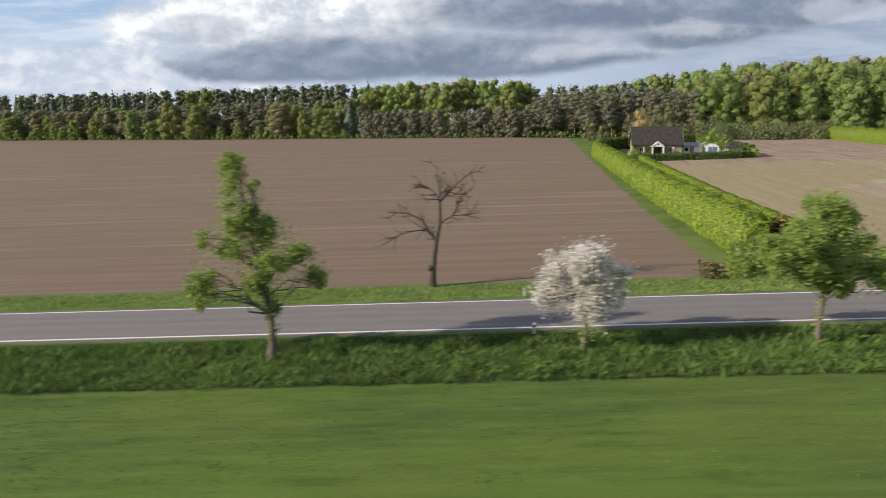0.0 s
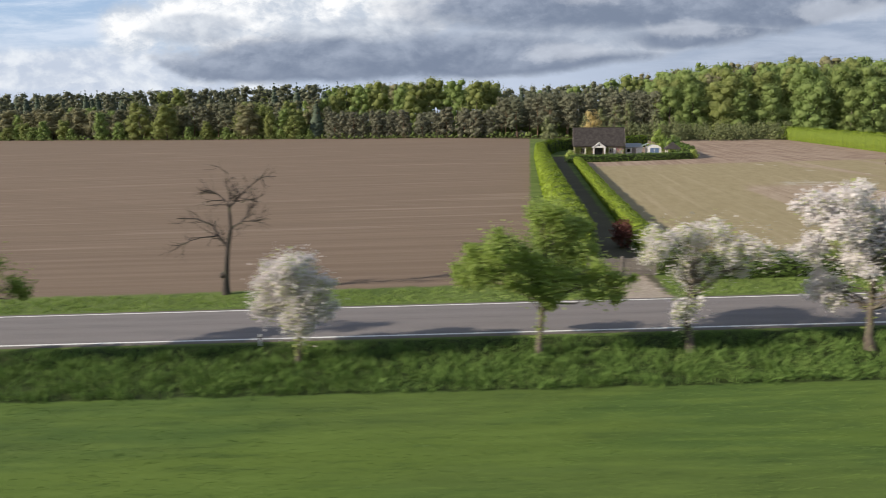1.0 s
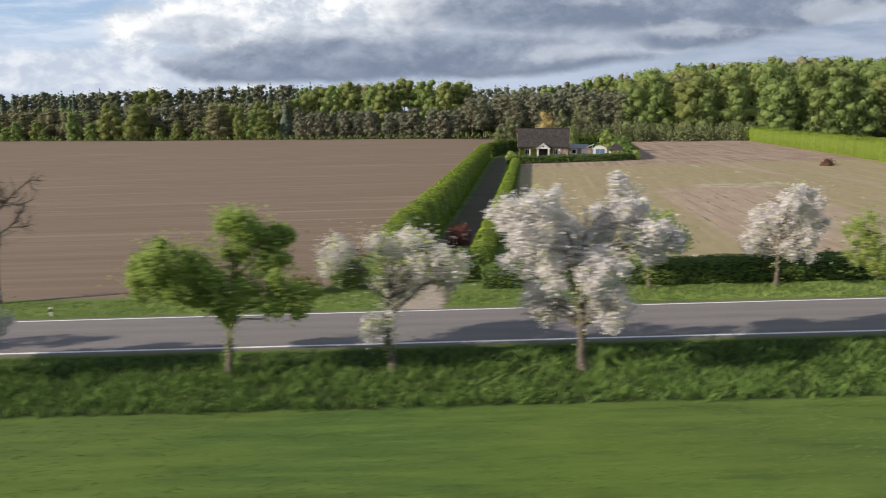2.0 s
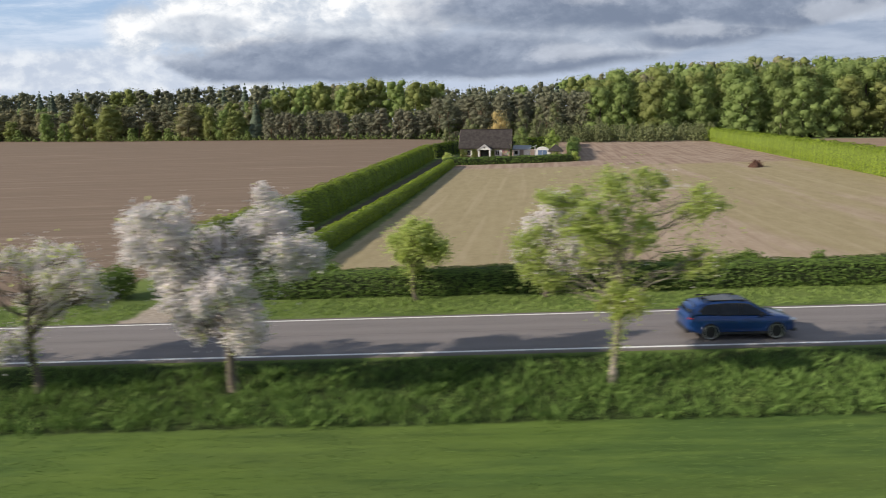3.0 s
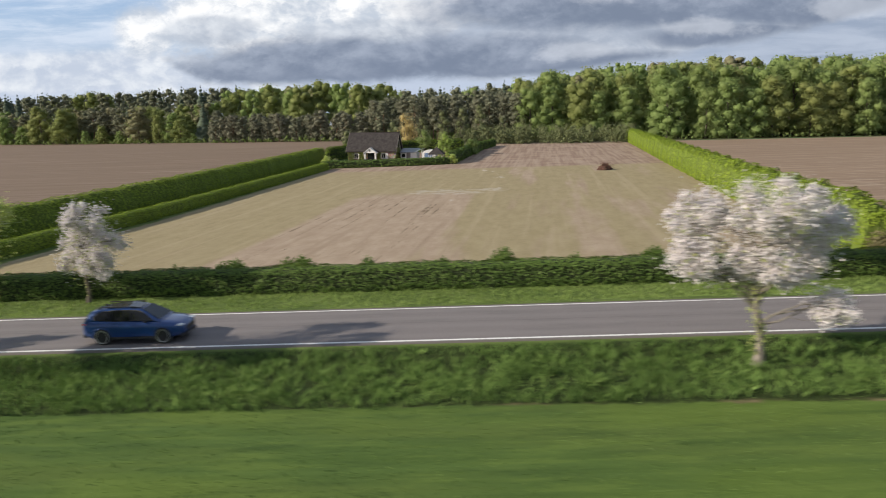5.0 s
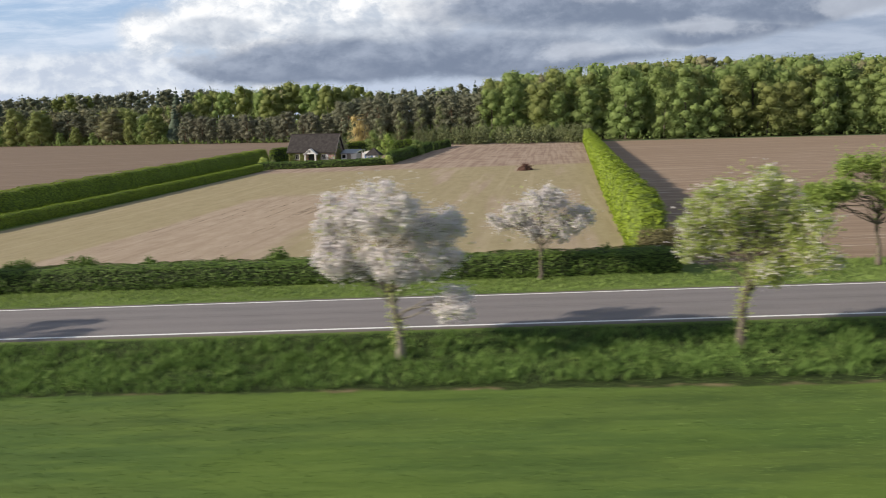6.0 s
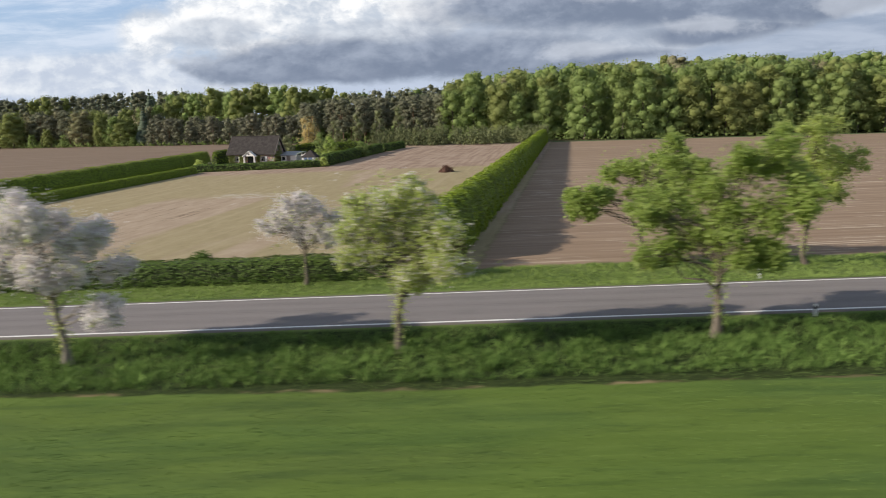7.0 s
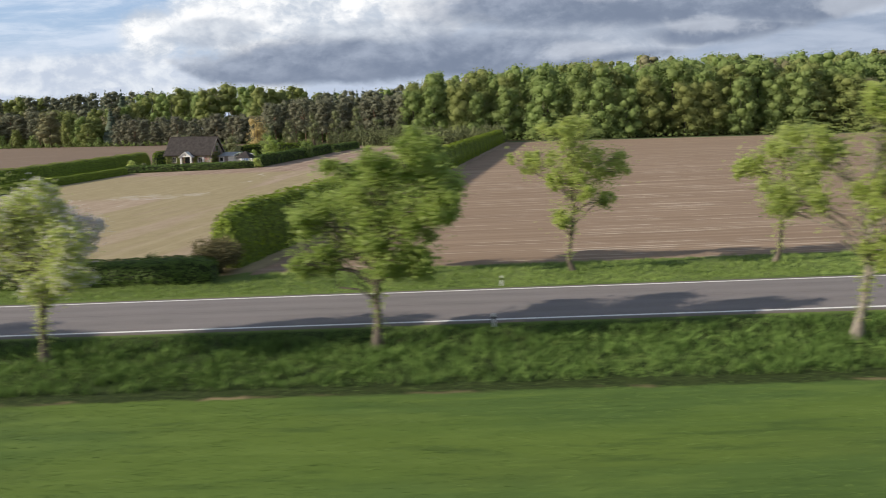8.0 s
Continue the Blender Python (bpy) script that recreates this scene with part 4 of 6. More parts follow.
road_tree("roadside_tree", 61.6, 10.9, lobes(26, [(-0.3, 0, 7.8, 2.2, 1.0, 10), (-2.8, 0, 6.3, 1.2, 0.8, 6), (1.9, 0, 6.1, 1.5, 1.2, 8), (0.2, 0, 6.4, 1.8, 1.0, 7), (-0.4, 0, 5.0, 1.6, 1.0, 7), (1.8, 0, 4.0, 0.9, 0.6, 4), (-0.6, 0, 3.2, 0.9, 0.7, 4)], 0.4, 0.7), LEAF_OLIVE, "tree with sparse yellow-green leaves at the field's edge", "tree", 26, 0.0, 0.14, BARK, 0.075, 150, shoots=0.8)
road_tree("roadside_tree", 73.2, 11.2, lobes(27, [(-0.3, 0, 6.8, 1.3, 0.9, 7), (-1.6, 0, 5.2, 1.2, 1.0, 6), (1.1, 0, 4.9, 1.1, 1.0, 6), (0, 0, 3.4, 1.2, 0.8, 5)], 0.4, 0.7), LEAF_OLIVE, "slender tree with young leaves at the field's edge", "tree", 27, 0.0, 0.14, BARK, 0.075, 150, shoots=0.9)


def bare_tree(x, y, seed):
    r = np.random.default_rng(seed)
    root = thing("bare_tree", pose(x, y, float(gz(x, y)) - 0.03), "bare dead tree with crooked dark branches by the field", "tree", "trees along the road")
    g = Geo()
    path = np.array([(0, 0, -0.1), (0.0, 0, 0.5), (0.05, 0, 1.2), (0.12, 0.03, 1.9), (0.26, 0, 3.0), (0.52, 0.04, 4.2), (0.50, 0, 5.5)])
    tube(g, path, [0.30, 0.23, 0.19, 0.16, 0.14, 0.11, 0.08], 10)
    # a swollen knot on the trunk
    tube(g, np.array([(-0.32, 0, 1.12), (-0.2, -0.04, 1.2), (-0.08, 0, 1.28), (0.1, 0, 1.3)]), [0.06, 0.21, 0.22, 0.08], 8)
    rs = np.random.default_rng(seed + 1)

    def bough(pts, r0, twigs):
        pts = np.array(pts, float)
        tube(g, pts, np.linspace(r0, r0 * 0.3, len(pts)), 6)
        for _ in range(twigs * 2):
            i = rs.integers(1, len(pts))
            f = rs.uniform()
            a = pts[i - 1] * (1 - f) + pts[i] * f
            d = (pts[i] - pts[i - 1]) / np.linalg.norm(pts[i] - pts[i - 1]) + rs.normal(0, 0.6, 3)
            d /= np.linalg.norm(d)
            L = rs.uniform(0.5, 1.3)
            m = a + d * L * 0.5 + rs.normal(0, 0.08, 3)
            tube(g, np.array([a, m, a + d * L + rs.normal(0, 0.12, 3)]), [0.028, 0.018, 0.007], 4)
            for _ in range(3):
                e = m + (d + rs.normal(0, 0.7, 3)) * L * 0.4
                tube(g, np.array([m, (m + e) / 2 + rs.normal(0, 0.04, 3), e]), [0.013, 0.009, 0.005], 3)

    bough([path[4], (-0.2, 0.1, 3.6), (-0.65, 0.2, 4.4), (-1.65, 0.3, 4.8), (-2.85, 0.2, 4.85)], 0.10, 9)
    bough([(-0.3, 0.1, 3.75), (-1.2, -0.2, 3.7), (-2.0, -0.3, 3.5), (-2.7, -0.4, 3.1)], 0.05, 5)
    bough([path[5], (1.0, -0.2, 4.5), (1.4, -0.3, 4.7), (2.5, -0.3, 4.75)], 0.07, 6)
    bough([(1.2, -0.2, 4.6), (1.7, 0.2, 5.2), (2.0, 0.4, 5.9)], 0.04, 4)
    bough([path[6], (0.85, 0.1, 5.9), (1.65, 0.2, 6.7), (2.4, 0.3, 7.3), (3.0, 0.3, 7.45)], 0.07, 8)
    bough([path[6], (0.3, -0.1, 6.0), (-0.1, -0.2, 6.4), (-0.85, -0.2, 6.8)], 0.05, 6)
    bough([path[6], (0.5, 0.2, 6.2), (0.35, 0.3, 7.0), (0.4, 0.4, 7.7)], 0.05, 6)
    bough([(0.85, 0.1, 5.9), (1.5, 0, 6.0), (2.3, 0, 6.0)], 0.03, 4)
    me = g.mesh("trunk")
    shade(me)
    part("trunk", me, bark_mat("dead_bark", (0.035, 0.028, 0.025), (0.10, 0.08, 0.07)), root)


bare_tree(-54.8, 11.0, 31)


# ---------- hedges ----------
def hedge(name, pts, width, height, mat, label, seed, leaf=0.12, per_m2=30, wave=0.12, taper=0.0, group="", round_=1.2):
    """A clipped hedge along points: a dense inside and a skin of leaves."""
    r = np.random.default_rng(seed)
    pts = np.array(pts, float)
    seg = np.linalg.norm(np.diff(pts, axis=0), axis=1)
    acc = np.r_[0, np.cumsum(seg)]
    L = acc[-1]
    n = max(4, int(L / 0.8))
    s = np.linspace(0, L, n)
    cx, cy = np.interp(s, acc, pts[:, 0]), np.interp(s, acc, pts[:, 1])
    dx, dy = np.gradient(cx), np.gradient(cy)
    q = np.hypot(dx, dy)
    nx, ny = -dy / q, dx / q
    ph = r.uniform(0, 6, 4)

    def lump(a, b):
        return wave * (np.sin(a * 0.9 + ph[0] + b) + 0.7 * np.sin(a * 2.3 + ph[1] + 2 * b) + 0.5 * np.sin(a * 5.1 + ph[2] + b * 3)) / 2

    prof = [(-0.5, 0.0), (-0.53, 0.35), (-0.5 + taper, 0.85), (-0.36 + taper, 1.0), (0.0, 1.03), (0.36 - taper, 1.0), (0.5 - taper, 0.85), (0.53, 0.35), (0.5, 0.0)]

    def at(sv, k):
        """A place on the skin: sv along, k from 0 to 8 round."""
        i = np.minimum(np.floor(k).astype(int), len(prof) - 2)
        f = k - i
        P = np.array(prof)
        u = P[i, 0] * (1 - f) + P[i + 1, 0] * f
        h = P[i, 1] * (1 - f) + P[i + 1, 1] * f
        x0, y0 = np.interp(sv, s, cx), np.interp(sv, s, cy)
        ax, ay = np.interp(sv, s, nx), np.interp(sv, s, ny)
        bulge = lump(sv, k * 0.6)
        e = np.clip(np.minimum(sv, L - sv) / round_, 0, 1)
        e = 0.78 + 0.22 * np.sqrt(1 - (1 - e) ** 2)
        w = (width * u + np.sign(u) * bulge * 0.8) * e
        x, y = x0 + ax * w, y0 + ay * w
        return np.stack([x, y, gz(x, y) - 0.05 + h * (height + bulge) * e], -1)

    root = thing(name, pose(pts[0][0], pts[0][1], float(gz(*pts[0]))), label, "hedge", group)
    off = np.array(root.matrix_world.translation)
    S, K = np.meshgrid(s, np.arange(len(prof), dtype=float), indexing="ij")
    C = at(S.ravel(), np.minimum(K.ravel(), len(prof) - 1.001))
    mid = np.stack([np.repeat(cx, len(prof)), np.repeat(cy, len(prof))], -1)
    C[:, :2] = mid + (C[:, :2] - mid) * 0.90
    C[:, 2] -= 0.06 * height * (K.ravel() > 1) * (K.ravel() < 7)
    m = len(prof)
    i, j = np.meshgrid(np.arange(n - 1), np.arange(m - 1), indexing="ij")
    g = Geo()
    g.put(C - off, np.stack([i * m + j, (i + 1) * m + j, (i + 1) * m + j + 1, i * m + j + 1], -1).reshape(-1, 4))
    for e in (0, n - 1):
        b = e * m
        g.put(C[b:b + m] - off, np.array([[0, 1, 7, 8], [1, 2, 6, 7], [2, 3, 5, 6], [3, 4, 5, 4]][:3]))
    me = g.mesh("core")
    shade(me)
    part("core", me, HEDGE_CORE if mat is LEAF_HORNBEAM else HEDGE_SHADE, root)
    per = 2 * height + width
    num = int(L * per * per_m2)
    sv = r.uniform(0, L, num)
    P = at(sv, r.uniform(0, 7.999, num)) + r.normal(0, leaf * 0.45, (num, 3))
    O = P - np.stack([np.interp(sv, s, cx), np.interp(sv, s, cy), gz(P[:, 0], P[:, 1]) + height * 0.62], 1)
    O /= np.linalg.norm(O, axis=1)[:, None]
    ends = int(height * width * per_m2)
    for sv in (0, L):
        E = at(np.full(ends, sv), r.uniform(0, 7.999, ends))
        c0 = np.array([np.interp(sv, s, cx), np.interp(sv, s, cy), 0])
        k = r.uniform(0, 1, (ends, 1))
        E[:, :2] = c0[:2] + (E[:, :2] - c0[:2]) * k
        P = np.concatenate([P, E + r.normal(0, leaf * 0.5, (ends, 3))])
        way = np.array([cx[0] - cx[1], cy[0] - cy[1], 0]) if sv == 0 else np.array([cx[-1] - cx[-2], cy[-1] - cy[-2], 0])
        O = np.concatenate([O, np.tile(way / np.linalg.norm(way), (ends, 1))])
    f = Geo()
    leaves(f, r, P - off, leaf, 0.2, 1.0, O)
    part("foliage", f.mesh("foliage"), mat, root)
    return root


def line(fx, a, b, n=6):
    return [(fx(t), t) for t in np.linspace(a, b, n)]


hedge("tall_hedge", line(h1_x, 17, 138), 2.4, 3.3, LEAF_HORNBEAM, "tall clipped green hedge beside the ploughed field", 41, 0.085, 40, 0.22, 0.07, round_=2.0)
hedge("lane_hedge", line(h2_x, 18.2, 116), 1.5, 1.45, LEAF_HORNBEAM, "low clipped green hedge along the lane", 42, 0.07, 80, 0.08)
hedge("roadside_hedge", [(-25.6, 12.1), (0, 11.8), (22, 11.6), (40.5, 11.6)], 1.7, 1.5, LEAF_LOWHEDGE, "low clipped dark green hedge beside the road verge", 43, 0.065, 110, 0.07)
hedge("tall_hedge", line(h4_x, 15.5, 205), 2.5, 3.9, LEAF_HORNBEAM, "tall bright green hornbeam hedge between two fields", 44, 0.095, 34, 0.24, 0.10, round_=4.0)
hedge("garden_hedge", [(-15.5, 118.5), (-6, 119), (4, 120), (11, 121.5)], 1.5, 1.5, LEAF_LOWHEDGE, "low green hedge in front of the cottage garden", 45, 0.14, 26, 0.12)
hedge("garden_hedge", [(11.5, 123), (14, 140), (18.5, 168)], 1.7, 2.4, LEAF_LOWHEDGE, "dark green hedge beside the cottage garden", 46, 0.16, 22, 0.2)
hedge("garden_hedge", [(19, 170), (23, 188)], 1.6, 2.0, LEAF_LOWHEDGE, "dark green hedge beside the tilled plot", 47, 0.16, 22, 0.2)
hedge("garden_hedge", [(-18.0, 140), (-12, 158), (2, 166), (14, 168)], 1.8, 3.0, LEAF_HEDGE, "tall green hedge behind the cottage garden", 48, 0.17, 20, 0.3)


def far_bush(x, y, h, w, mat, label, seed, name="garden_bush", group=""):
    """A shrub or young tree in the distance: stems and a heap of leaf clumps."""
    r = np.random.default_rng(seed)
    root = thing(name, pose(x, y, float(gz(x, y)) - 0.03), label, "tree" if "tree" in name else "bush", group)
    g, wood = Geo(), Geo()
    core = Geo()
    crown_heads(g, core, r, (0, 0), h * 0.05, h, w * 0.52, 8, 0.13, 0.8, 0.9, 0.55)
    for V, F in zip(core.v, core.f):
        g.put(V, F - F.min())
    for i in range(5):
        a = i * 1.256
        limb(wood, r, (0.1 * math.cos(a), 0.1 * math.sin(a), 0), (w * 0.25 * math.cos(a), w * 0.25 * math.sin(a), h * 0.75), 0.03 + 0.012 * h, 0.015, 0.2, 5, 5)
    part("stems", wood.mesh("stems"), BARK, root)
    me = g.mesh("crown")
    shade(me)
    part("crown", me, mat, root)
    return root


def bush(x, y, h, w, mat, label, seed, leaf=0.10, dens=260, name="bush", group="", lift=0.0):
    r = np.random.default_rng(seed)
    root = thing(name, pose(x, y, float(gz(x, y)) - 0.03), label, "bush", group)
    g, wood = Geo(), Geo()
    k = max(4, int(w * 3))
    for i in range(k):
        a = i * 2.4
        q = math.sqrt((i + 0.5) / k) * w * 0.33
        c = (math.cos(a) * q, math.sin(a) * q, h * r.uniform(0.42, 0.66) + lift)
        rad = np.array([w * 0.30, w * 0.30, h * 0.40]) * r.uniform(0.75, 1.05)
        n = max(30, int(dens * (rad[0] * rad[2]) * 2.2))
        leaves(g, r, in_blob(r, c, rad, n, 0.3), leaf, 0.25)
        limb(wood, r, (c[0] * 0.2, c[1] * 0.2, 0), c, 0.03 + 0.012 * h, 0.01, 0.2, 5, 5)
    P = in_blob(r, (0, 0, h * 0.35 + lift), (w * 0.42, w * 0.42, h * 0.35), int(dens * w * h * 0.5), 0.5)
    P[:, 2] = np.maximum(P[:, 2], 0.05)
    leaves(g, r, P, leaf, 0.25)
    me = wood.mesh("stems")
    part("stems", me, BARK, root)
    part("crown", g.mesh("crown"), mat, root)
    return root


for i, (bx, h, w) in enumerate(((-20.5, 1.5, 1.8), (-4.6, 1.65, 1.3), (-0.7, 1.95, 1.9), (3.3, 2.0, 2.1), (7.65, 1.7, 1.0), (12.0, 1.75, 1.3), (15.75, 2.05, 1.9), (20.2, 1.65, 0.9), (25.0, 1.95, 1.7), (36.2, 1.7, 1.3))):
    bush(bx, 12.6, h * 1.05, w * 1.05, LEAF_LOWHEDGE, "rounded dark green bush growing out of the low hedge", 60 + i, 0.06, 800, group="bushes in the low hedge")
bush(39.9, 13.9, 2.4, 3.2, TWIG_BROWN, "brownish olive bush at the end of the hedge", 72, 0.065, 460)
bush(-33.9, 12.8, 2.2, 2.7, LEAF_LOWHEDGE, "rounded olive-green bush beside the wooden gate", 73, 0.06, 520)
bush(-26.8, 23.5, 2.3, 1.9, leaf_mat("copper_leaf", (0.13, 0.045, 0.04), (0.24, 0.09, 0.07), (0.17, 0.07, 0.05), 0.2), "small copper-red bush between the hedges", 74, 0.085, 260)
bush(-21.8, 14.3, 2.0, 2.6, LEAF_LOWHEDGE, "rounded green bush behind the low hedge", 75, 0.06, 600)
bush(-26.4, 14.6, 2.1, 2.6, LEAF_LOWHEDGE, "rounded green bush at the corner of the hedges", 78, 0.06, 600)
bush(-36.5, 11.6, 1.0, 2.6, TWIG_BROWN, "low brown scrub on the verge", 76, 0.09, 200)


# ---------- the woods ----------
def wood_tree(kind, seed):
    """A forest tree about the origin: trunk, limbs and clumped crown."""
    r = np.random.default_rng(seed)
    wood, green = Geo(), Geo()
    H = {"oak": r.uniform(17, 20), "beech": r.uniform(18, 21), "budding": r.uniform(17, 20), "pine": r.uniform(10.5, 12.5), "tall_pine": r.uniform(15, 17), "spruce": r.uniform(21, 23)}[kind]
    path = np.stack([np.cumsum(r.normal(0, 0.13, 8)), np.cumsum(r.normal(0, 0.13, 8)), np.linspace(0, H * 0.86, 8)], 1)
    girth = {"pine": 0.2, "tall_pine": 0.22, "spruce": 0.24}.get(kind, 0.40)
    tube(wood, path, np.linspace(girth, girth * 0.2, 8), 6)
    for i in range(6):
        e = path[3 + i // 2] + (r.normal(0, 1.6), r.normal(0, 1.6), r.uniform(0.5, 2.0))
        limb(wood, r, path[2 + i // 2], e, girth * 0.4, 0.03, 0.3, 4, 4)
    ax = path[4, :2]
    core = Geo()
    if kind == "oak":
        crown_heads(green, core, r, ax, 0.8, H, 6.0, 22, 0.21, 0.50, 0.8, 0.45)
    elif kind == "beech":
        crown_heads(green, core, r, ax, 0.2, H, 5.5, 24, 0.205, 0.48, 0.9, 0.5)
    elif kind == "budding":
        crown_heads(green, core, r, ax, 1.8, H, 5.6, 22, 0.19, 0.46, 0.8, 0.4)
    elif kind == "tall_pine":
        crown_heads(green, core, r, ax, 3.6, H, 3.3, 18, 0.18, 0.55, 0.7, 0.35)
    elif kind == "pine":
        crown_heads(green, core, r, ax, 0.2, H, 3.2, 18, 0.175, 0.55, 0.75, 0.5)
    else:
        for i in range(15):
            f = i / 14
            w = 3.9 * (1 - f) ** 0.85 + 0.30
            n = int(14 + 90 * (1 - f))
            a = r.uniform(0, 2 * np.pi, n)
            q = np.sqrt(r.uniform(0.3, 1, n)) * w
            z = H * (0.10 + 0.885 * f)
            clumps(core, r, [(0, 0, z - 0.3)], [w * 0.80], 0.9, 0.15)
            leaves(green, r, np.stack([np.cos(a) * q, np.sin(a) * q, z - 0.35 * q + r.normal(0, 0.3, n)], 1), 0.17, 0.4, 1.0, np.stack([np.cos(a), np.sin(a), 0 * a + 0.4], 1))
    return wood, green, core, H


def forest_edge(x):
    """How far north the wood begins."""
    return np.interp(x, [-420, -300, -178, -130, -84, -40, 0, 24, 46, 70, 86, 150, 320], [400, 352, 309, 288, 262, 247, 232, 226, 220, 216, 209, 208, 214])


KINDS = {}
for kind, mat, bark, label in (
        ("oak", LEAF_OAK, BARK, "tall oak in yellow-green spring leaf at the wood's edge"),
        ("beech", LEAF_BEECH, BARK, "tall leafy beech in fresh green at the wood's edge"),
        ("budding", LEAF_BROWN, BARK, "brownish budding oak with visible limbs at the wood's edge"),
        ("pine", NEEDLE_PINE, BARK_PINE, "bushy grey-green young pine at the wood's edge"),
        ("tall_pine", NEEDLE_TALL, BARK_PINE, "grey-green pine with reddish trunk at the wood's edge"),
        ("spruce", NEEDLE_SPRUCE, BARK_PINE, "slender dark green spruce in the wood")):
    KINDS[kind] = []
    for v in range(4):
        wood, green, core, H = wood_tree(kind, 100 + 7 * v + len(KINDS))
        skin, heaps = np.concatenate(green.v).reshape(-1, 4, 3), np.concatenate(core.v).reshape(-1, len(BALL_V), 3)
        for V, F in zip(core.v, core.f):
            green.put(V, F - F.min())
        a, b = wood.mesh("trunk"), green.mesh("crown")
        shade(a)
        shade(b)
        a.materials.append(bark)
        b.materials.append(mat)
        KINDS[kind].append((a, b, H, label, skin, heaps))

rng = np.random.default_rng(77)


def plant(kind, x, y, h, fat=1.0):
    a, b, H, label = KINDS[kind][rng.integers(0, 4)][:4]
    k = h / H
    root = thing({"oak": "oak_tree", "beech": "beech_tree", "budding": "budding_tree", "pine": "pine_tree", "tall_pine": "pine_tree", "spruce": "spruce_tree"}[kind],
                 pose(x, y, float(gz(x, y)) - 0.1, 0, 0, rng.uniform(0, 360)), label, "tree", "trees at the wood's edge")
    root.scale = (k * fat * rng.uniform(0.9, 1.15), k * fat * rng.uniform(0.9, 1.15), k)
    part("trunk", a, None, root)
    part("crown", b, None, root)


def mix_at(x, deep):
    """What grows where: kind and height."""
    u = rng.uniform()
    if x > 38:
        return ("beech" if u < 0.62 else "oak" if u < 0.89 else "budding"), rng.uniform(20, 25) + 0.012 * min(150, x) * (1 if deep > 8 else 0.5)
    if x > -20:
        if deep < 60:
            return "tall_pine", rng.uniform(14.5, 17) + (2.0 if deep > 15 else 0.0)
        return ("tall_pine" if u < 0.62 else "spruce" if u < 0.80 else "beech"), rng.uniform(20.5, 24)
    if x > -92:
        if deep < 26:
            return "pine", rng.uniform(9.3, 12.4)
        return ("oak" if u < 0.45 else "beech" if u < 0.85 else "budding"), rng.uniform(22.5, 26)
    if deep < 50:
        if x < -205:
            return ("budding" if u < 0.75 else "beech" if u < 0.9 else "pine"), rng.uniform(13, 17)
        return ("spruce" if u < 0.12 else "tall_pine" if u < 0.6 else "budding" if u < 0.85 else "oak"), rng.uniform(13, 18)
    return ("spruce" if u < 0.36 else "tall_pine" if u < 0.92 else "oak"), rng.uniform(24.5, 27.0)


# the front rows, tree by tree
x = -330.0
while x < 300:
    gap = 8.4 if x > 38 else 4.9 if x > -92 else 8.0
    x += gap * rng.uniform(0.75, 1.3)
    for deep in ((1, 9) if x < 38 else (0, 9)):
        kind, h = mix_at(x, deep)
        if -222 < x < -118 and deep == 1:
            continue
        if x <= -92 and deep == 1:
            u = rng.uniform()
            kind, h = ("beech" if u < 0.45 else "oak" if u < 0.85 else "budding"), rng.choice([rng.uniform(4, 8), rng.uniform(9, 15)])
        if x > 38:
            h = h * (0.80 if deep == 0 else 0.95)
        plant(kind, x + rng.uniform(-2, 2), float(forest_edge(x)) + 3 + deep + rng.uniform(-1.5, 1.5), h, 1.75 if h < 9 else 1.3 if x < -92 else 1.08)

for kind, px, h, fat in (("oak", -187, 18.5, 1.15), ("oak", -172, 17.5, 1.2), ("budding", -129, 16.5, 1.4), ("beech", -209, 14, 1.1), ("oak", -150, 9, 1.2), ("beech", -199, 9, 1.2), ("oak", -117, 13, 0.8), ("beech", -160, 6.5, 1.3), ("beech", -140, 6, 1.3)):
    plant(kind, px, float(forest_edge(px)) + 2.5, h, fat)

# the depth of the wood, as one mass
deep_wood = {}
for deep, gap in ((20, 7.5), (34, 8.5), (54, 9.5), (80, 10.5), (118, 11), (180, 11)):
    x = -420.0
    while x < 380:
        x += gap * rng.uniform(0.7, 1.3) * (0.72 if x < -85 else 0.62 if -22 < x < 36 else 1.0)
        kind, h = mix_at(x, deep)
        y = float(forest_edge(x)) + deep + rng.uniform(-5, 5)
        _, _, H, _, skin, heaps = KINDS[kind][rng.integers(0, 4)]
        low = H * (0.42 if deep < 40 else 0.64)
        skin = skin[skin[:, :, 2].mean(1) > low]
        skin = skin[rng.uniform(0, 1, len(skin)) < (0.38 if deep < 40 else 0.55 if kind == "spruce" else 0.17)]
        skin = skin.mean(1, keepdims=True) + (skin - skin.mean(1, keepdims=True)) * (1.25 if deep < 40 else 1.5)
        heaps = heaps[heaps[:, :, 2].mean(1) > low * 0.8]
        k, turn = h / H, rng.uniform(0, 6.28)
        c, s = math.cos(turn) * k * 1.05, math.sin(turn) * k * 1.05
        mass = deep_wood.setdefault(kind, Geo())
        for group, F in ((skin, np.arange(len(skin) * 4).reshape(-1, 4)), (heaps, ((np.arange(len(heaps)) * len(BALL_V))[:, None, None] + BALL_F[None]).reshape(-1, 4))):
            Q = group.reshape(-1, 3)
            mass.put(np.stack([Q[:, 0] * c - Q[:, 1] * s + x, Q[:, 0] * s + Q[:, 1] * c + y, Q[:, 2] * k + float(gz(x, y))], 1), F)
        z = float(gz(x, y))
        tube(deep_wood.setdefault("stem", Geo()), [(x, y, z), (x, y, z + h * 0.5), (x, y, z + h * 0.9)], [0.3, 0.2, 0.06], 5)
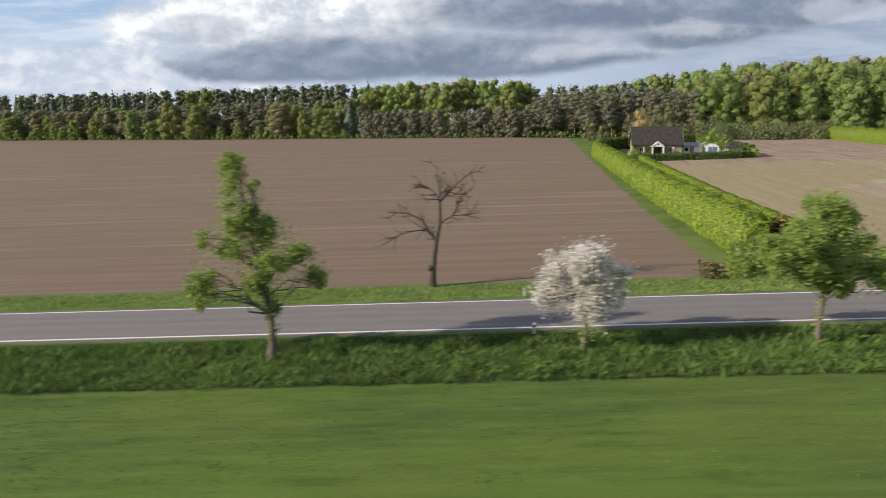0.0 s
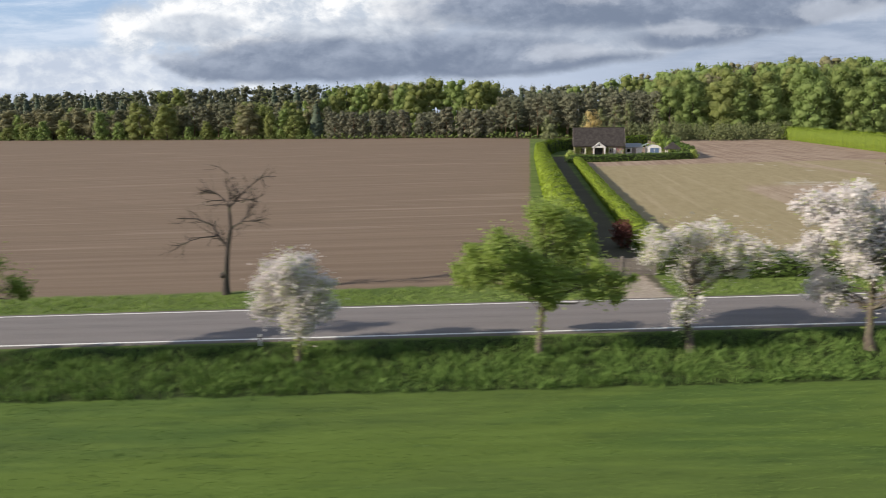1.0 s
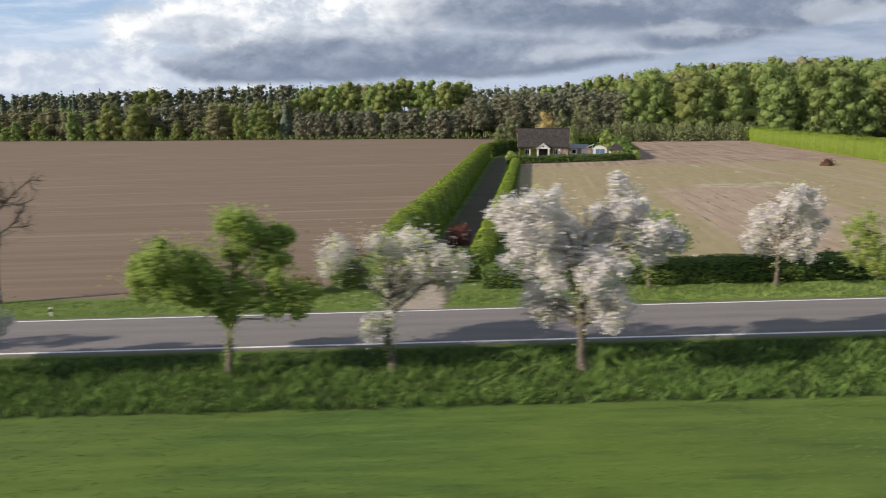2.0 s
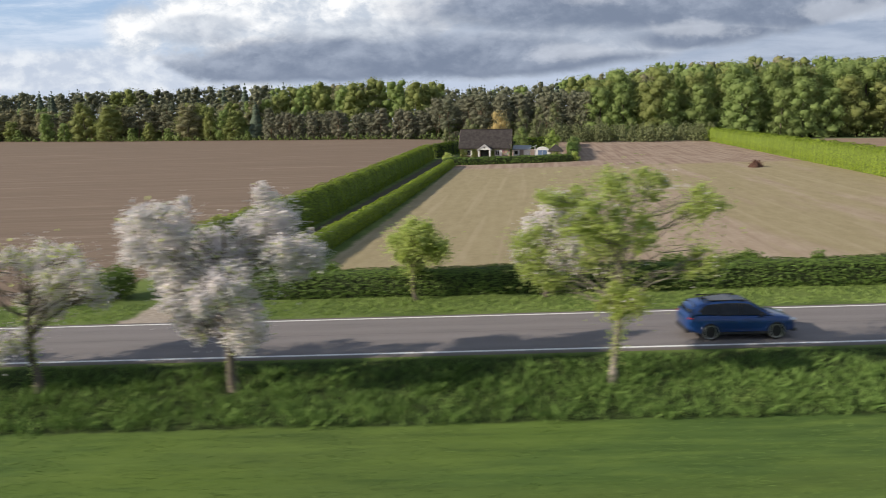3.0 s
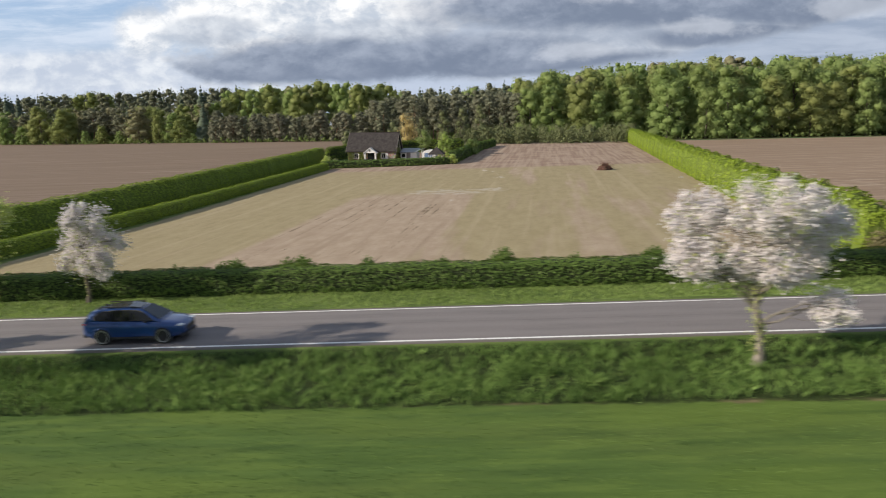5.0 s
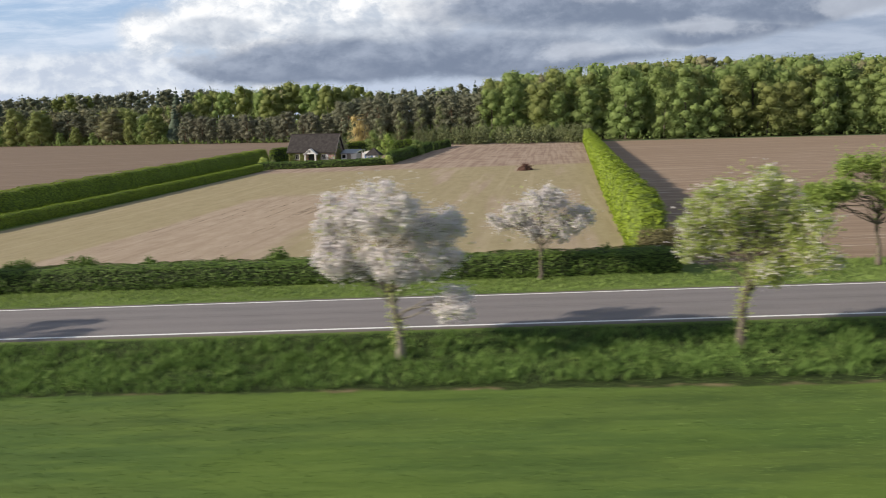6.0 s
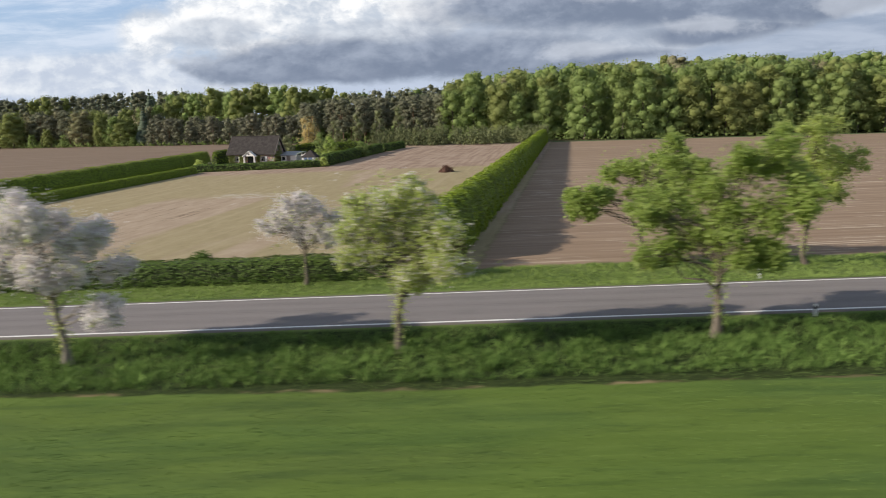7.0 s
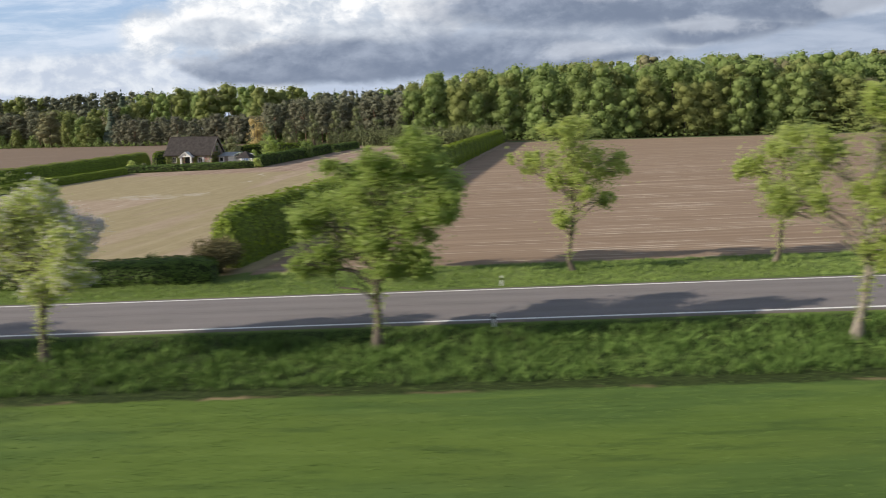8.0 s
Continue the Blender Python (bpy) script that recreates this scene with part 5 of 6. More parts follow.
for kind, mat, name in (("oak", LEAF_OAK, "oak_canopy"), ("beech", LEAF_BEECH, "beech_canopy"), ("budding", LEAF_BROWN, "budding_canopy"), ("pine", NEEDLE_PINE, "young_pine_canopy"), ("tall_pine", NEEDLE_TALL, "pine_canopy"), ("spruce", NEEDLE_SPRUCE, "spruce_canopy"), ("stem", BARK, "woodland_trunks")):
    if kind not in deep_wood:
        continue
    me = deep_wood[kind].mesh(name)
    shade(me)
    me.materials.append(mat)
    tagged(new(name, me), "dense mixed woodland behind the fields", "woodland", kind="stuff")

for kind, px, dy, h in (("beech", -103, 22, 17), ("beech", -96, 26, 18), ("tall_pine", -99, 18, 15), ("oak", -90, 30, 19), ("tall_pine", -93, 20, 14)):
    plant(kind, px, float(forest_edge(px)) + dy, h)

def shrub(geo, r, x, y, h, w, heads):
    """One shrub of a thicket."""
    skin, core = Geo(), Geo()
    crown_heads(skin, core, r, (0, 0), 0.0, h, w, heads, 0.15, 0.5, 0.95, 0.5)
    for g in (skin, core):
        for V, F in zip(g.v, g.f):
            if len(V):
                geo.put(V + np.array([x, y, float(gz(x, y))], np.float32), F - F.min())


# scrub along the wood's foot and the shrub belt behind the tilled plot
scrub = Geo()
x = -340.0
while x < 300:
    x += rng.uniform(1.8, 3.4)
    y0 = float(forest_edge(x)) + rng.uniform(-1, 3)
    h = rng.uniform(1.2, 3.0) if x < 60 else rng.uniform(1.0, 4.5)
    shrub(scrub, rng, x, y0, h, 1.4, 3)
for deep in (16, 30, 90, 215):
    for x in np.arange(-420, 380, 3.2):
        y0 = float(forest_edge(x)) + deep + rng.uniform(-2, 2)
        clumps(scrub, rng, in_blob(rng, (x, y0, float(gz(x, y0)) + (6.0 if deep > 60 else 3.0)), (2.2, 1.6, 5.6 if deep > 60 else 3.0), 2, 0.3), rng.uniform(1.6, 2.4, 2))
me = scrub.mesh("scrub")
shade(me)
me.materials.append(LEAF_BEECH)
tagged(new("scrub", me), "low green scrub along the foot of the woods", "scrub", kind="stuff")
belt = Geo()
for _ in range(260):
    x = rng.uniform(12, 68)
    y0 = rng.uniform(191, 212) + (68 - x) * 0.10
    h = rng.uniform(3.6, 6.2)
    shrub(belt, rng, x, y0, h, rng.uniform(0.9, 1.6), 4)
me = belt.mesh("shrub_belt")
shade(me)
me.materials.append(LEAF_SHRUB)
tagged(new("shrub_belt", me), "grey-green shrubs and saplings before the wood", "shrubs", kind="stuff")
for i, (bx, by, h, w) in enumerate(((2, 192, 9, 5), (8, 199, 11, 5), (14, 205, 12, 5), (20, 212, 13, 5), (-8, 205, 8, 5), (27, 206, 9, 4.5), (34, 210, 8, 4.5))):
    far_bush(bx, by, h, w, LEAF_SHRUB, "grey-green young tree behind the garden", 140 + i, "young_tree", "young trees behind the garden")


# ---------- the cottage and its garden ----------
def stone_mat():
    m, s = material("field_stone")
    c = s.add("ShaderNodeTexCoord").outputs["Object"]
    v = s.add("ShaderNodeTexVoronoi", {"Scale": 3.2})
    s.put(v.inputs["Vector"], c)
    n = s.noise(c, 2.0, 5)
    col = s.mix(s.step(n, 0.35, 0.65), (0.20, 0.165, 0.12), (0.38, 0.32, 0.25))
    col = s.mix(0.45, col, v.outputs["Color"], "SOFT_LIGHT")
    finish(s, col, 0.9, 0, v.outputs["Distance"], 0.05)
    return m


def roof_mat(name, a, b):
    m, s = material(name)
    c = s.add("ShaderNodeTexCoord").outputs["Object"]
    x, y, z = s.add("ShaderNodeSeparateXYZ", {0: c}).outputs
    row = s.math("FRACT", s.math("MULTIPLY", z, 4.2))
    col_ = s.math("FRACT", s.math("MULTIPLY", x, 3.3))
    n = s.noise(c, 1.6, 5)
    col = s.mix(s.step(n, 0.3, 0.7), a, b)
    col = s.mix(s.math("MULTIPLY", s.math("SUBTRACT", 1.0, s.step(row, 0.05, 0.25)), 0.5), col, tuple(k * 0.45 for k in a))
    finish(s, col, 0.9, 0, s.math("ADD", row, s.math("MULTIPLY", col_, 0.4)), 0.03, spec=0.15)
    return m


STONE, SLATE = stone_mat(), roof_mat("roof_tile", (0.048, 0.042, 0.041), (0.080, 0.071, 0.068))
WHITE = plain_mat("white_paint", (0.78, 0.77, 0.75), 0.6)
GREYWOOD = plain_mat("silver_grey_wood", (0.27, 0.235, 0.21), 0.85, vary=0.25, scale=4, bump=0.01)
DARKGLASS = plain_mat("dark_glass", (0.02, 0.022, 0.025), 0.08, bump=0)
ZINC = plain_mat("zinc_sheet", (0.26, 0.28, 0.30), 0.55, 0.3, vary=0.1)
BLUE = plain_mat("blue_paint", (0.13, 0.20, 0.34), 0.6)
GREENROOF = plain_mat("pale_green_sheet", (0.42, 0.50, 0.42), 0.6)


def ivy(parent, rng, lo, hi, n, label="ivy on the stone wall"):
    P = rng.uniform(lo, hi, (n, 3))
    g = Geo()
    leaves(g, rng, P, 0.15, 0.3)
    part("ivy", g.mesh("ivy"), LEAF_OAK, parent, label)


def cottage():
    cx, cy = -6.1, 134.4
    root = thing("cottage", pose(cx, cy, float(gz(cx, cy)), 0, 0, -8), "low stone cottage with steep dark roof and white porch", "house")
    L, D, E, R = 5.45, 3.05, 2.85, 6.35
    r = np.random.default_rng(3)
    # walls with openings: front wall is built in pieces round the windows
    bm = bmesh.new()
    spans = [(-5.45, -4.0), (-3.1, -0.95), (0.85, 2.3), (3.2, 5.45)]
    for a, b in spans:
        box(bm, (a, -D, -0.4), (b, -D + 0.4, E))
    for a, b, z0, z1 in ((-4.0, -3.1, 0.85, 2.05), (-0.95, 0.85, 0.0, 2.15), (2.3, 3.2, 0.85, 2.05)):
        box(bm, (a, -D + 0.002, z1), (b, -D + 0.398, E))
        if z0 > 0:
            box(bm, (a, -D + 0.002, -0.4), (b, -D + 0.398, z0))
    part("wall", bm, STONE, root, "rough stone front wall")
    bm = bmesh.new()
    box(bm, (-L, D - 0.4, -0.4), (L, D, E))
    part("wall", bm, STONE, root)
    for sgn in (-1, 1):
        bm = bmesh.new()
        a, b = sorted((sgn * (L - 0.4), sgn * L))
        prism(bm, [(-D + 0.4, -0.4), (D - 0.4, -0.4), (D - 0.4, E), (0, R - 0.3), (-D + 0.4, E)], a + 0.003, b - 0.003, 0)
        part("gable_wall", bm, STONE, root)
    # roof in two slopes with barge boards
    slope = math.atan2(R - E, D)
    for sgn in (-1, 1):
        bm = bmesh.new()
        ov = 0.42
        e = (sgn * (D + ov), E - ov * math.tan(slope))
        prism(bm, [(0, R), e, (e[0], e[1] + 0.20), (0, R + 0.22)], -L - 0.3, L + 0.3, 0)
        part("roof_slope", bm, SLATE, root)
    bm = bmesh.new()
    box(bm, (-L - 0.3, -0.12, R + 0.14), (L + 0.3, 0.12, R + 0.27), 0.04)
    part("ridge_cap", bm, SLATE, root)
    for sx_ in (-1, 1):
        for sgn in (-1, 1):
            bm = bmesh.new()
            a, b = sorted((sx_ * (L + 0.31), sx_ * (L + 0.36)))
            ov = 0.42
            e = (sgn * (D + ov), E - ov * math.tan(slope))
            prism(bm, [(0, R - 0.05), (e[0], e[1] - 0.05), (e[0], e[1] + 0.24), (0, R + 0.26)], a, b, 0)
            part("barge_board", bm, GREYWOOD, root)
    # windows
    for a, b in ((-4.0, -3.1), (2.3, 3.2)):
        bm = bmesh.new()
        for lo, hi in (((a, 0), (a + 0.09, 1)), ((b - 0.09, 0), (b, 1))):
            box(bm, (lo[0], -D + 0.06, 0.85), (hi[0], -D + 0.16, 2.05))
        box(bm, (a + 0.09, -D + 0.06, 0.85), (b - 0.09, -D + 0.16, 0.95))
        box(bm, (a + 0.09, -D + 0.06, 1.95), (b - 0.09, -D + 0.16, 2.05))
        box(bm, ((a + b) / 2 - 0.04, -D + 0.06, 0.95), ((a + b) / 2 + 0.04, -D + 0.16, 1.95))
        w = part("window", bm, WHITE, root, "white framed window")
        bm = bmesh.new()
        box(bm, (a + 0.09, -D + 0.10, 0.95), (b - 0.09, -D + 0.12, 1.95))
        part("pane", bm, DARKGLASS, w)
        for q in (a - 0.55, b + 0.03):
            bm = bmesh.new()
            box(bm, (q, -D - 0.05, 0.8), (q + 0.52, -D - 0.005, 2.1), 0.01)
            part("shutter", bm, WHITE, root, "white window shutter")
    # porch
    bm = bmesh.new()
    prism(bm, [(-1.35, 2.15), (1.35, 2.15), (0, 3.15)], -D - 1.35, -D - 1.22, 1)
    part("porch_gable", bm, WHITE, root, "white boarded porch gable")
    for sgn in (-1, 1):
        bm = bmesh.new()
        prism(bm, [(0, 3.2), (sgn * 1.6, 2.02), (sgn * 1.6, 2.14), (0, 3.34)], -D - 1.5, -D + 0.0, 1)
        part("porch_roof", bm, WHITE, root)
        bm = bmesh.new()
        x0 = sgn * 1.2
        box(bm, (x0 - 0.16, -D - 1.34, -0.3), (x0 + 0.16, -D - 1.02, 2.15), 0.02)
        part("porch_post", bm, WHITE, root)
    bm = bmesh.new()
    box(bm, (-0.95, -D + 0.12, 0.0), (0.85, -D + 0.2, 2.15))
    part("door", bm, DARKGLASS, root, "dark glazed entrance")
    bm = bmesh.new()
    bmesh.ops.create_cone(bm, cap_ends=True, segments=16, radius1=0.16, radius2=0.16, depth=0.04, matrix=pose(0, -D - 1.37, 2.62, 90))
    part("gable_roundel", bm, DARKGLASS, root)
    # gable window
    bm = bmesh.new()
    box(bm, (L - 0.02, -0.45, 3.3), (L + 0.03, 0.45, 4.4))
    part("gable_window", bm, DARKGLASS, root)
    ivy(root, r, (-5.5, -D - 0.25, 0), (-3.9, -D, 2.7), 500)
    ivy(root, r, (-2.9, -D - 0.35, 0), (-1.7, -D, 2.3), 420)
    ivy(root, r, (1.4, -D - 0.35, 0), (2.2, -D, 2.2), 300)
    ivy(root, r, (L, -D, 0), (L + 0.3, 1.0, 3.2), 650)


cottage()


def annex(x, y, w, d, h, rot, roof, wall, label, name="outbuilding"):
    root = thing(name, pose(x, y, float(gz(x, y)), 0, 0, rot), label, "shed")
    bm = bmesh.new()
    box(bm, (-w / 2, -d / 2, -0.3), (w / 2, d / 2, h))
    part("wall", bm, wall, root)
    bm = bmesh.new()
    prism(bm, [(-d / 2 - 0.25, h + 0.003), (d / 2 + 0.25, h + 0.75), (d / 2 + 0.25, h + 0.90), (-d / 2 - 0.25, h + 0.15)], -w / 2 - 0.2, w / 2 + 0.2, 0)
    part("roof", bm, roof, root)
    bm = bmesh.new()
    box(bm, (-0.45, -d / 2 - 0.05, -0.2), (0.45, -d / 2 - 0.004, 1.9), 0.01)
    part("door", bm, GREYWOOD, root)
    bm = bmesh.new()
    box(bm, (-w / 2 + 0.25, -d / 2 - 0.04, 0.9), (-w / 2 + 1.0, -d / 2 - 0.004, 1.7), 0.01)
    part("window", bm, DARKGLASS, root)
    return root


annex(1.9, 134.2, 3.6, 3.6, 1.9, -8, ZINC, WHITE, "low white annex with a zinc lean-to roof beside the cottage")


def arch_shed(x, y):
    root = thing("garden_shed", pose(x, y, float(gz(x, y)), 0, 0, -8), "white garden shed with rounded gable and blue door", "shed")
    out = [(-1.5, -0.2), (1.5, -0.2), (1.5, 1.5)] + [(1.5 * math.cos(a), 1.5 + 0.95 * math.sin(a)) for a in np.linspace(0.2, math.pi - 0.2, 9)] + [(-1.5, 1.5)]
    bm = bmesh.new()
    prism(bm, out, -1.5, 1.5, 1)
    part("body", bm, WHITE, root)
    bm = bmesh.new()
    box(bm, (-0.95, -1.56, 0), (0.95, -1.504, 1.75), 0.01)
    part("door", bm, BLUE, root, "blue double door")
    bm = bmesh.new()
    box(bm, (-0.03, -1.60, 0), (0.03, -1.564, 1.75))
    part("door_batten", bm, WHITE, root)
    root2 = thing("lean_to", pose(x - 2.6, y + 0.4, float(gz(x, y)), 0, 0, -8), "open shelter with a pale green sheet roof", "shed")
    for px, py in ((-1.0, -1.0), (1.0, -1.0), (-1.0, 1.0), (1.0, 1.0)):
        bm = bmesh.new()
        box(bm, (px - 0.07, py - 0.07, -0.2), (px + 0.07, py + 0.07, 2.1 + 0.35 * px))
        part("post", bm, WHITE, root2)
    bm = bmesh.new()
    prism(bm, [(-1.35, 1.75), (1.35, 2.7), (1.35, 2.8), (-1.35, 1.85)], -1.3, 1.3, 1)
    part("roof", bm, GREENROOF, root2)


arch_shed(6.4, 133.5)


def pavilion(x, y):
    root = thing("garden_pavilion", pose(x, y, float(gz(x, y)), 0, 0, -8), "small open pavilion with a pointed dark roof", "pavilion")
    for px in (-1.2, 1.2):
        for py in (-1.2, 1.2):
            bm = bmesh.new()
            box(bm, (px - 0.08, py - 0.08, -0.3), (px + 0.08, py + 0.08, 2.0), 0.01)
            part("post", bm, WHITE, root)
    bm = bmesh.new()
    a = [bm.verts.new((sx_ * 1.65, sy_ * 1.65, 1.85)) for sx_, sy_ in ((-1, -1), (1, -1), (1, 1), (-1, 1))]
    b = [bm.verts.new((sx_ * 1.65, sy_ * 1.65, 2.0)) for sx_, sy_ in ((-1, -1), (1, -1), (1, 1), (-1, 1))]
    t = bm.verts.new((0, 0, 3.45))
    bm.faces.new(a[::-1])
    for i in range(4):
        j = (i + 1) % 4
        bm.faces.new((a[i], a[j], b[j], b[i]))
        bm.faces.new((b[i], b[j], t))
    part("roof", bm, SLATE, root)
    bm = bmesh.new()
    box(bm, (-1.1, -1.15, -0.2), (1.1, -1.1, 0.8))
    part("parapet", bm, WHITE, root)


pavilion(8.2, 125.5)
for i, (bx, by, h, w, mat, label) in enumerate((
        (-0.8, 168.0, 10.6, 7.0, LEAF_YELLOW, "round tree in pale yellow leaf behind the cottage"),
        (9.6, 141.5, 6.2, 4.6, LEAF_FRESH, "rounded bright green tree in the garden"),
        (8.8, 130.0, 3.6, 2.0, LEAF_FRESH, "upright bright green shrub in the garden"),
        (16.0, 150.0, 4.2, 4.0, LEAF_BEECH, "rounded green shrub in the garden"),
        (11.6, 122.0, 2.1, 2.6, LEAF_OLIVE, "pale olive bush at the corner of the garden hedge"),
        (-14.6, 121.0, 2.6, 3.0, LEAF_OLIVE, "pale olive bush beside the lane"),
        (-13.2, 123.5, 1.8, 1.8, LEAF_SHRUB, "grey-green bush beside the cottage"),
        (-14.5, 152.0, 7.0, 4.2, LEAF_SHRUB, "grey-green tree behind the cottage"),
        (-4.0, 156.0, 6.0, 4.5, LEAF_SHRUB, "grey-green tree behind the cottage"),
        (4.0, 158.0, 6.4, 4.0, LEAF_BEECH, "green tree behind the cottage"))):
    far_bush(bx, by, h, w, mat, label, 160 + i, "garden_tree" if h > 3 else "garden_bush")


def van(x, y, rot):
    root = thing("parked_van", pose(x, y, float(gz(x, y)), 0, 0, rot), "white van parked in the hedged lane", "van")
    bm = bmesh.new()
    prism(bm, [(-2.3, 0.35), (2.3, 0.35), (2.35, 0.95), (1.6, 1.15), (1.1, 1.85), (-2.2, 1.9), (-2.35, 1.2)], -0.9, 0.9, 1)
    bmesh.ops.bevel(bm, geom=list(bm.edges), offset=0.07, segments=2, affect="EDGES")
    part("body", bm, WHITE, root)
    for lo, hi in (((-2.362, -0.7, 1.2), (-2.30, 0.7, 1.7)),):
        bm = bmesh.new()
        box(bm, lo, hi, 0.01)
        part("rear_window", bm, DARKGLASS, root)
    for wx in (-1.45, 1.45):
        for wy in (-0.85, 0.85):
            bm = bmesh.new()
            bmesh.ops.create_cone(bm, cap_ends=True, segments=20, radius1=0.34, radius2=0.34, depth=0.22, matrix=pose(wx, wy, 0.34, 90))
            part("wheel", bm, DARKGLASS, root)


van(-17.2, 146.0, 82)


# ---------- small things in the fields and on the verge ----------
def soil_heap(x, y):
    r = np.random.default_rng(8)
    root = thing("brush_heap", pose(x, y, float(gz(x, y)), 0, 0, 20), "reddish-brown heap of brushwood on the meadow", "heap")
    g = Geo()
    n, k = 18, 8
    V = []
    for i in range(k + 1):
        f = i / k
        for j in range(n):
            a = 2 * math.pi * j / n
            q = (1 - f ** 1.6) * (1 + 0.16 * math.sin(3 * a + 1) + 0.1 * math.sin(7 * a + f * 5))
            V.append((1.35 * q * math.cos(a), 0.95 * q * math.sin(a), 1.25 * f - 0.1 + 0.08 * math.sin(5 * a)))
    F = [(i * n + j, i * n + (j + 1) % n, (i + 1) * n + (j + 1) % n, (i + 1) * n + j) for i in range(k) for j in range(n)]
    g.put(np.array(V), np.array(F))
    RUST = plain_mat("brushwood", (0.10, 0.05, 0.035), 0.95, vary=0.4, scale=5, bump=0.05)
    part("mound", g.mesh("mound"), RUST, root)
    t = Geo()
    for _ in range(260):
        a, f = r.uniform(0, 6.28), r.uniform(0, 1)
        p = np.array([1.3 * math.sqrt(1 - f) * math.cos(a), 0.95 * math.sqrt(1 - f) * math.sin(a), 1.2 * f])
        limb(t, r, p * 0.75, p * 1.08 + r.normal(0, 0.3, 3) * (1, 1, 0.6), 0.025, 0.008, 0.2, 4, 4)
    part("branches", t.mesh("branches"), plain_mat("dry_branch", (0.17, 0.085, 0.06), 0.9, vary=0.3), root)


soil_heap(38.3, 96.0)


def gate(x0, x1, y):
    z0 = float(gz((x0 + x1) / 2, y))
    root = thing("wooden_gate", pose(x0, y, z0), "weathered grey wooden board gate across the lane", "gate")
    w = x1 - x0
    for a in (0.0, w / 2, w):
        bm = bmesh.new()
        box(bm, (a - 0.07, -0.07, -0.3), (a + 0.07, 0.07, 1.32), 0.015)
        part("post", bm, GREYWOOD, root)
    for h in (0.3, 0.95):
        bm = bmesh.new()
        box(bm, (0.071, 0.0, h), (w / 2 - 0.071, 0.05, h + 0.09))
        box(bm, (w / 2 + 0.071, 0.0, h), (w - 0.071, 0.05, h + 0.09))
        part("rail", bm, GREYWOOD, root)
    bm = bmesh.new()
    box(bm, (-0.055, -0.032, 0.06), (0.055, -0.004, 1.2), 0.006)
    me = bpy.data.meshes.new("board")
    bm.to_mesh(me)
    bm.free()
    me.materials.append(GREYWOOD)
    n = int(w / 0.15)
    for i in range(n):
        a = 0.12 + i * (w - 0.24) / (n - 1)
        if abs(a - w / 2) < 0.13:
            continue
        b = part("board", me, None, root)
        b.location = (a, 0, 0.02 * math.sin(i * 2.1))


gate(-31.6, -27.2, 13.0)


def marker_post(x, y):
    root = thing("marker_post", pose(x, y, float(gz(x, y)) - 0.15, 0, 0, 0), "white plastic roadside marker post with black band", "marker post", "marker posts along the road")
    bm = bmesh.new()
    prism(bm, [(-0.055, -0.05), (0.055, -0.05), (0.03, 0.05), (-0.03, 0.05)], -0.2, 0.44, 2)
    part("shaft", bm, WHITE, root)
    bm = bmesh.new()
    prism(bm, [(-0.057, -0.052), (0.057, -0.052), (0.032, 0.052), (-0.032, 0.052)], 0.44, 0.58, 2)
    part("band", bm, DARKGLASS, root, "black band")
    bm = bmesh.new()
    prism(bm, [(-0.055, -0.05), (0.055, -0.05), (0.03, 0.05), (-0.03, 0.05)], 0.58, 0.68, 2)
    part("cap", bm, WHITE, root)


for px, py in ((-49.6, -0.85), (-49.3, 6.9), (56.6, -0.85), (57.3, 6.9)):
    marker_post(px, py)


# ---------- the car ----------
def car_paint():
    m, s = material("metallic_blue_paint")
    c = s.add("ShaderNodeTexCoord").outputs["Object"]
    flake = s.noise(c, 400, 2)
    dust = s.noise(c, 3, 5)
    col = s.mix(flake, (0.006, 0.040, 0.165), (0.009, 0.058, 0.23))
    col = s.mix(s.math("MULTIPLY", s.step(dust, 0.5, 0.75), 0.05), col, (0.15, 0.14, 0.13))
    finish(s, col, 0.30, 0.3, None, 0.0, 0.8)
    return m


PAINTED = car_paint()
CARGLASS = plain_mat("tinted_car_glass", (0.008, 0.009, 0.011), 0.06, bump=0)
TYRE = plain_mat("tyre_rubber", (0.022, 0.022, 0.022), 0.85)
BLACK = plain_mat("black_plastic", (0.02, 0.02, 0.021), 0.5)
ALLOY = plain_mat("machined_alloy", (0.55, 0.55, 0.56), 0.3, 0.9, vary=0.06)
LAMP = plain_mat("lamp_glass", (0.62, 0.66, 0.70), 0.08, coat=0.8, bump=0)
REDLAMP = plain_mat("red_lamp", (0.32, 0.015, 0.012), 0.12, coat=0.8, bump=0)


def loft(bm, rings):
    """A skin over rings of the same number of points, closed at both ends."""
    vs = [[bm.verts.new(p) for p in ring] for ring in rings]
    for a, b in zip(vs, vs[1:]):
        for i in range(len(a) - 1):
            bm.faces.new((a[i], b[i], b[i + 1], a[i + 1]))
        bm.faces.new((a[-1], b[-1], b[0], a[0]))
    bm.faces.new(vs[0])
    bm.faces.new(vs[-1][::-1])
    bmesh.ops.recalc_face_normals(bm, faces=bm.faces)


def smooth_mesh(bm, name, levels=0):
    me = bpy.data.meshes.new(name)
    bm.to_mesh(me)
    bm.free()
    shade(me)
    return me


def glass_y(z):
    return 0.845 - (z - 1.0) * 0.46


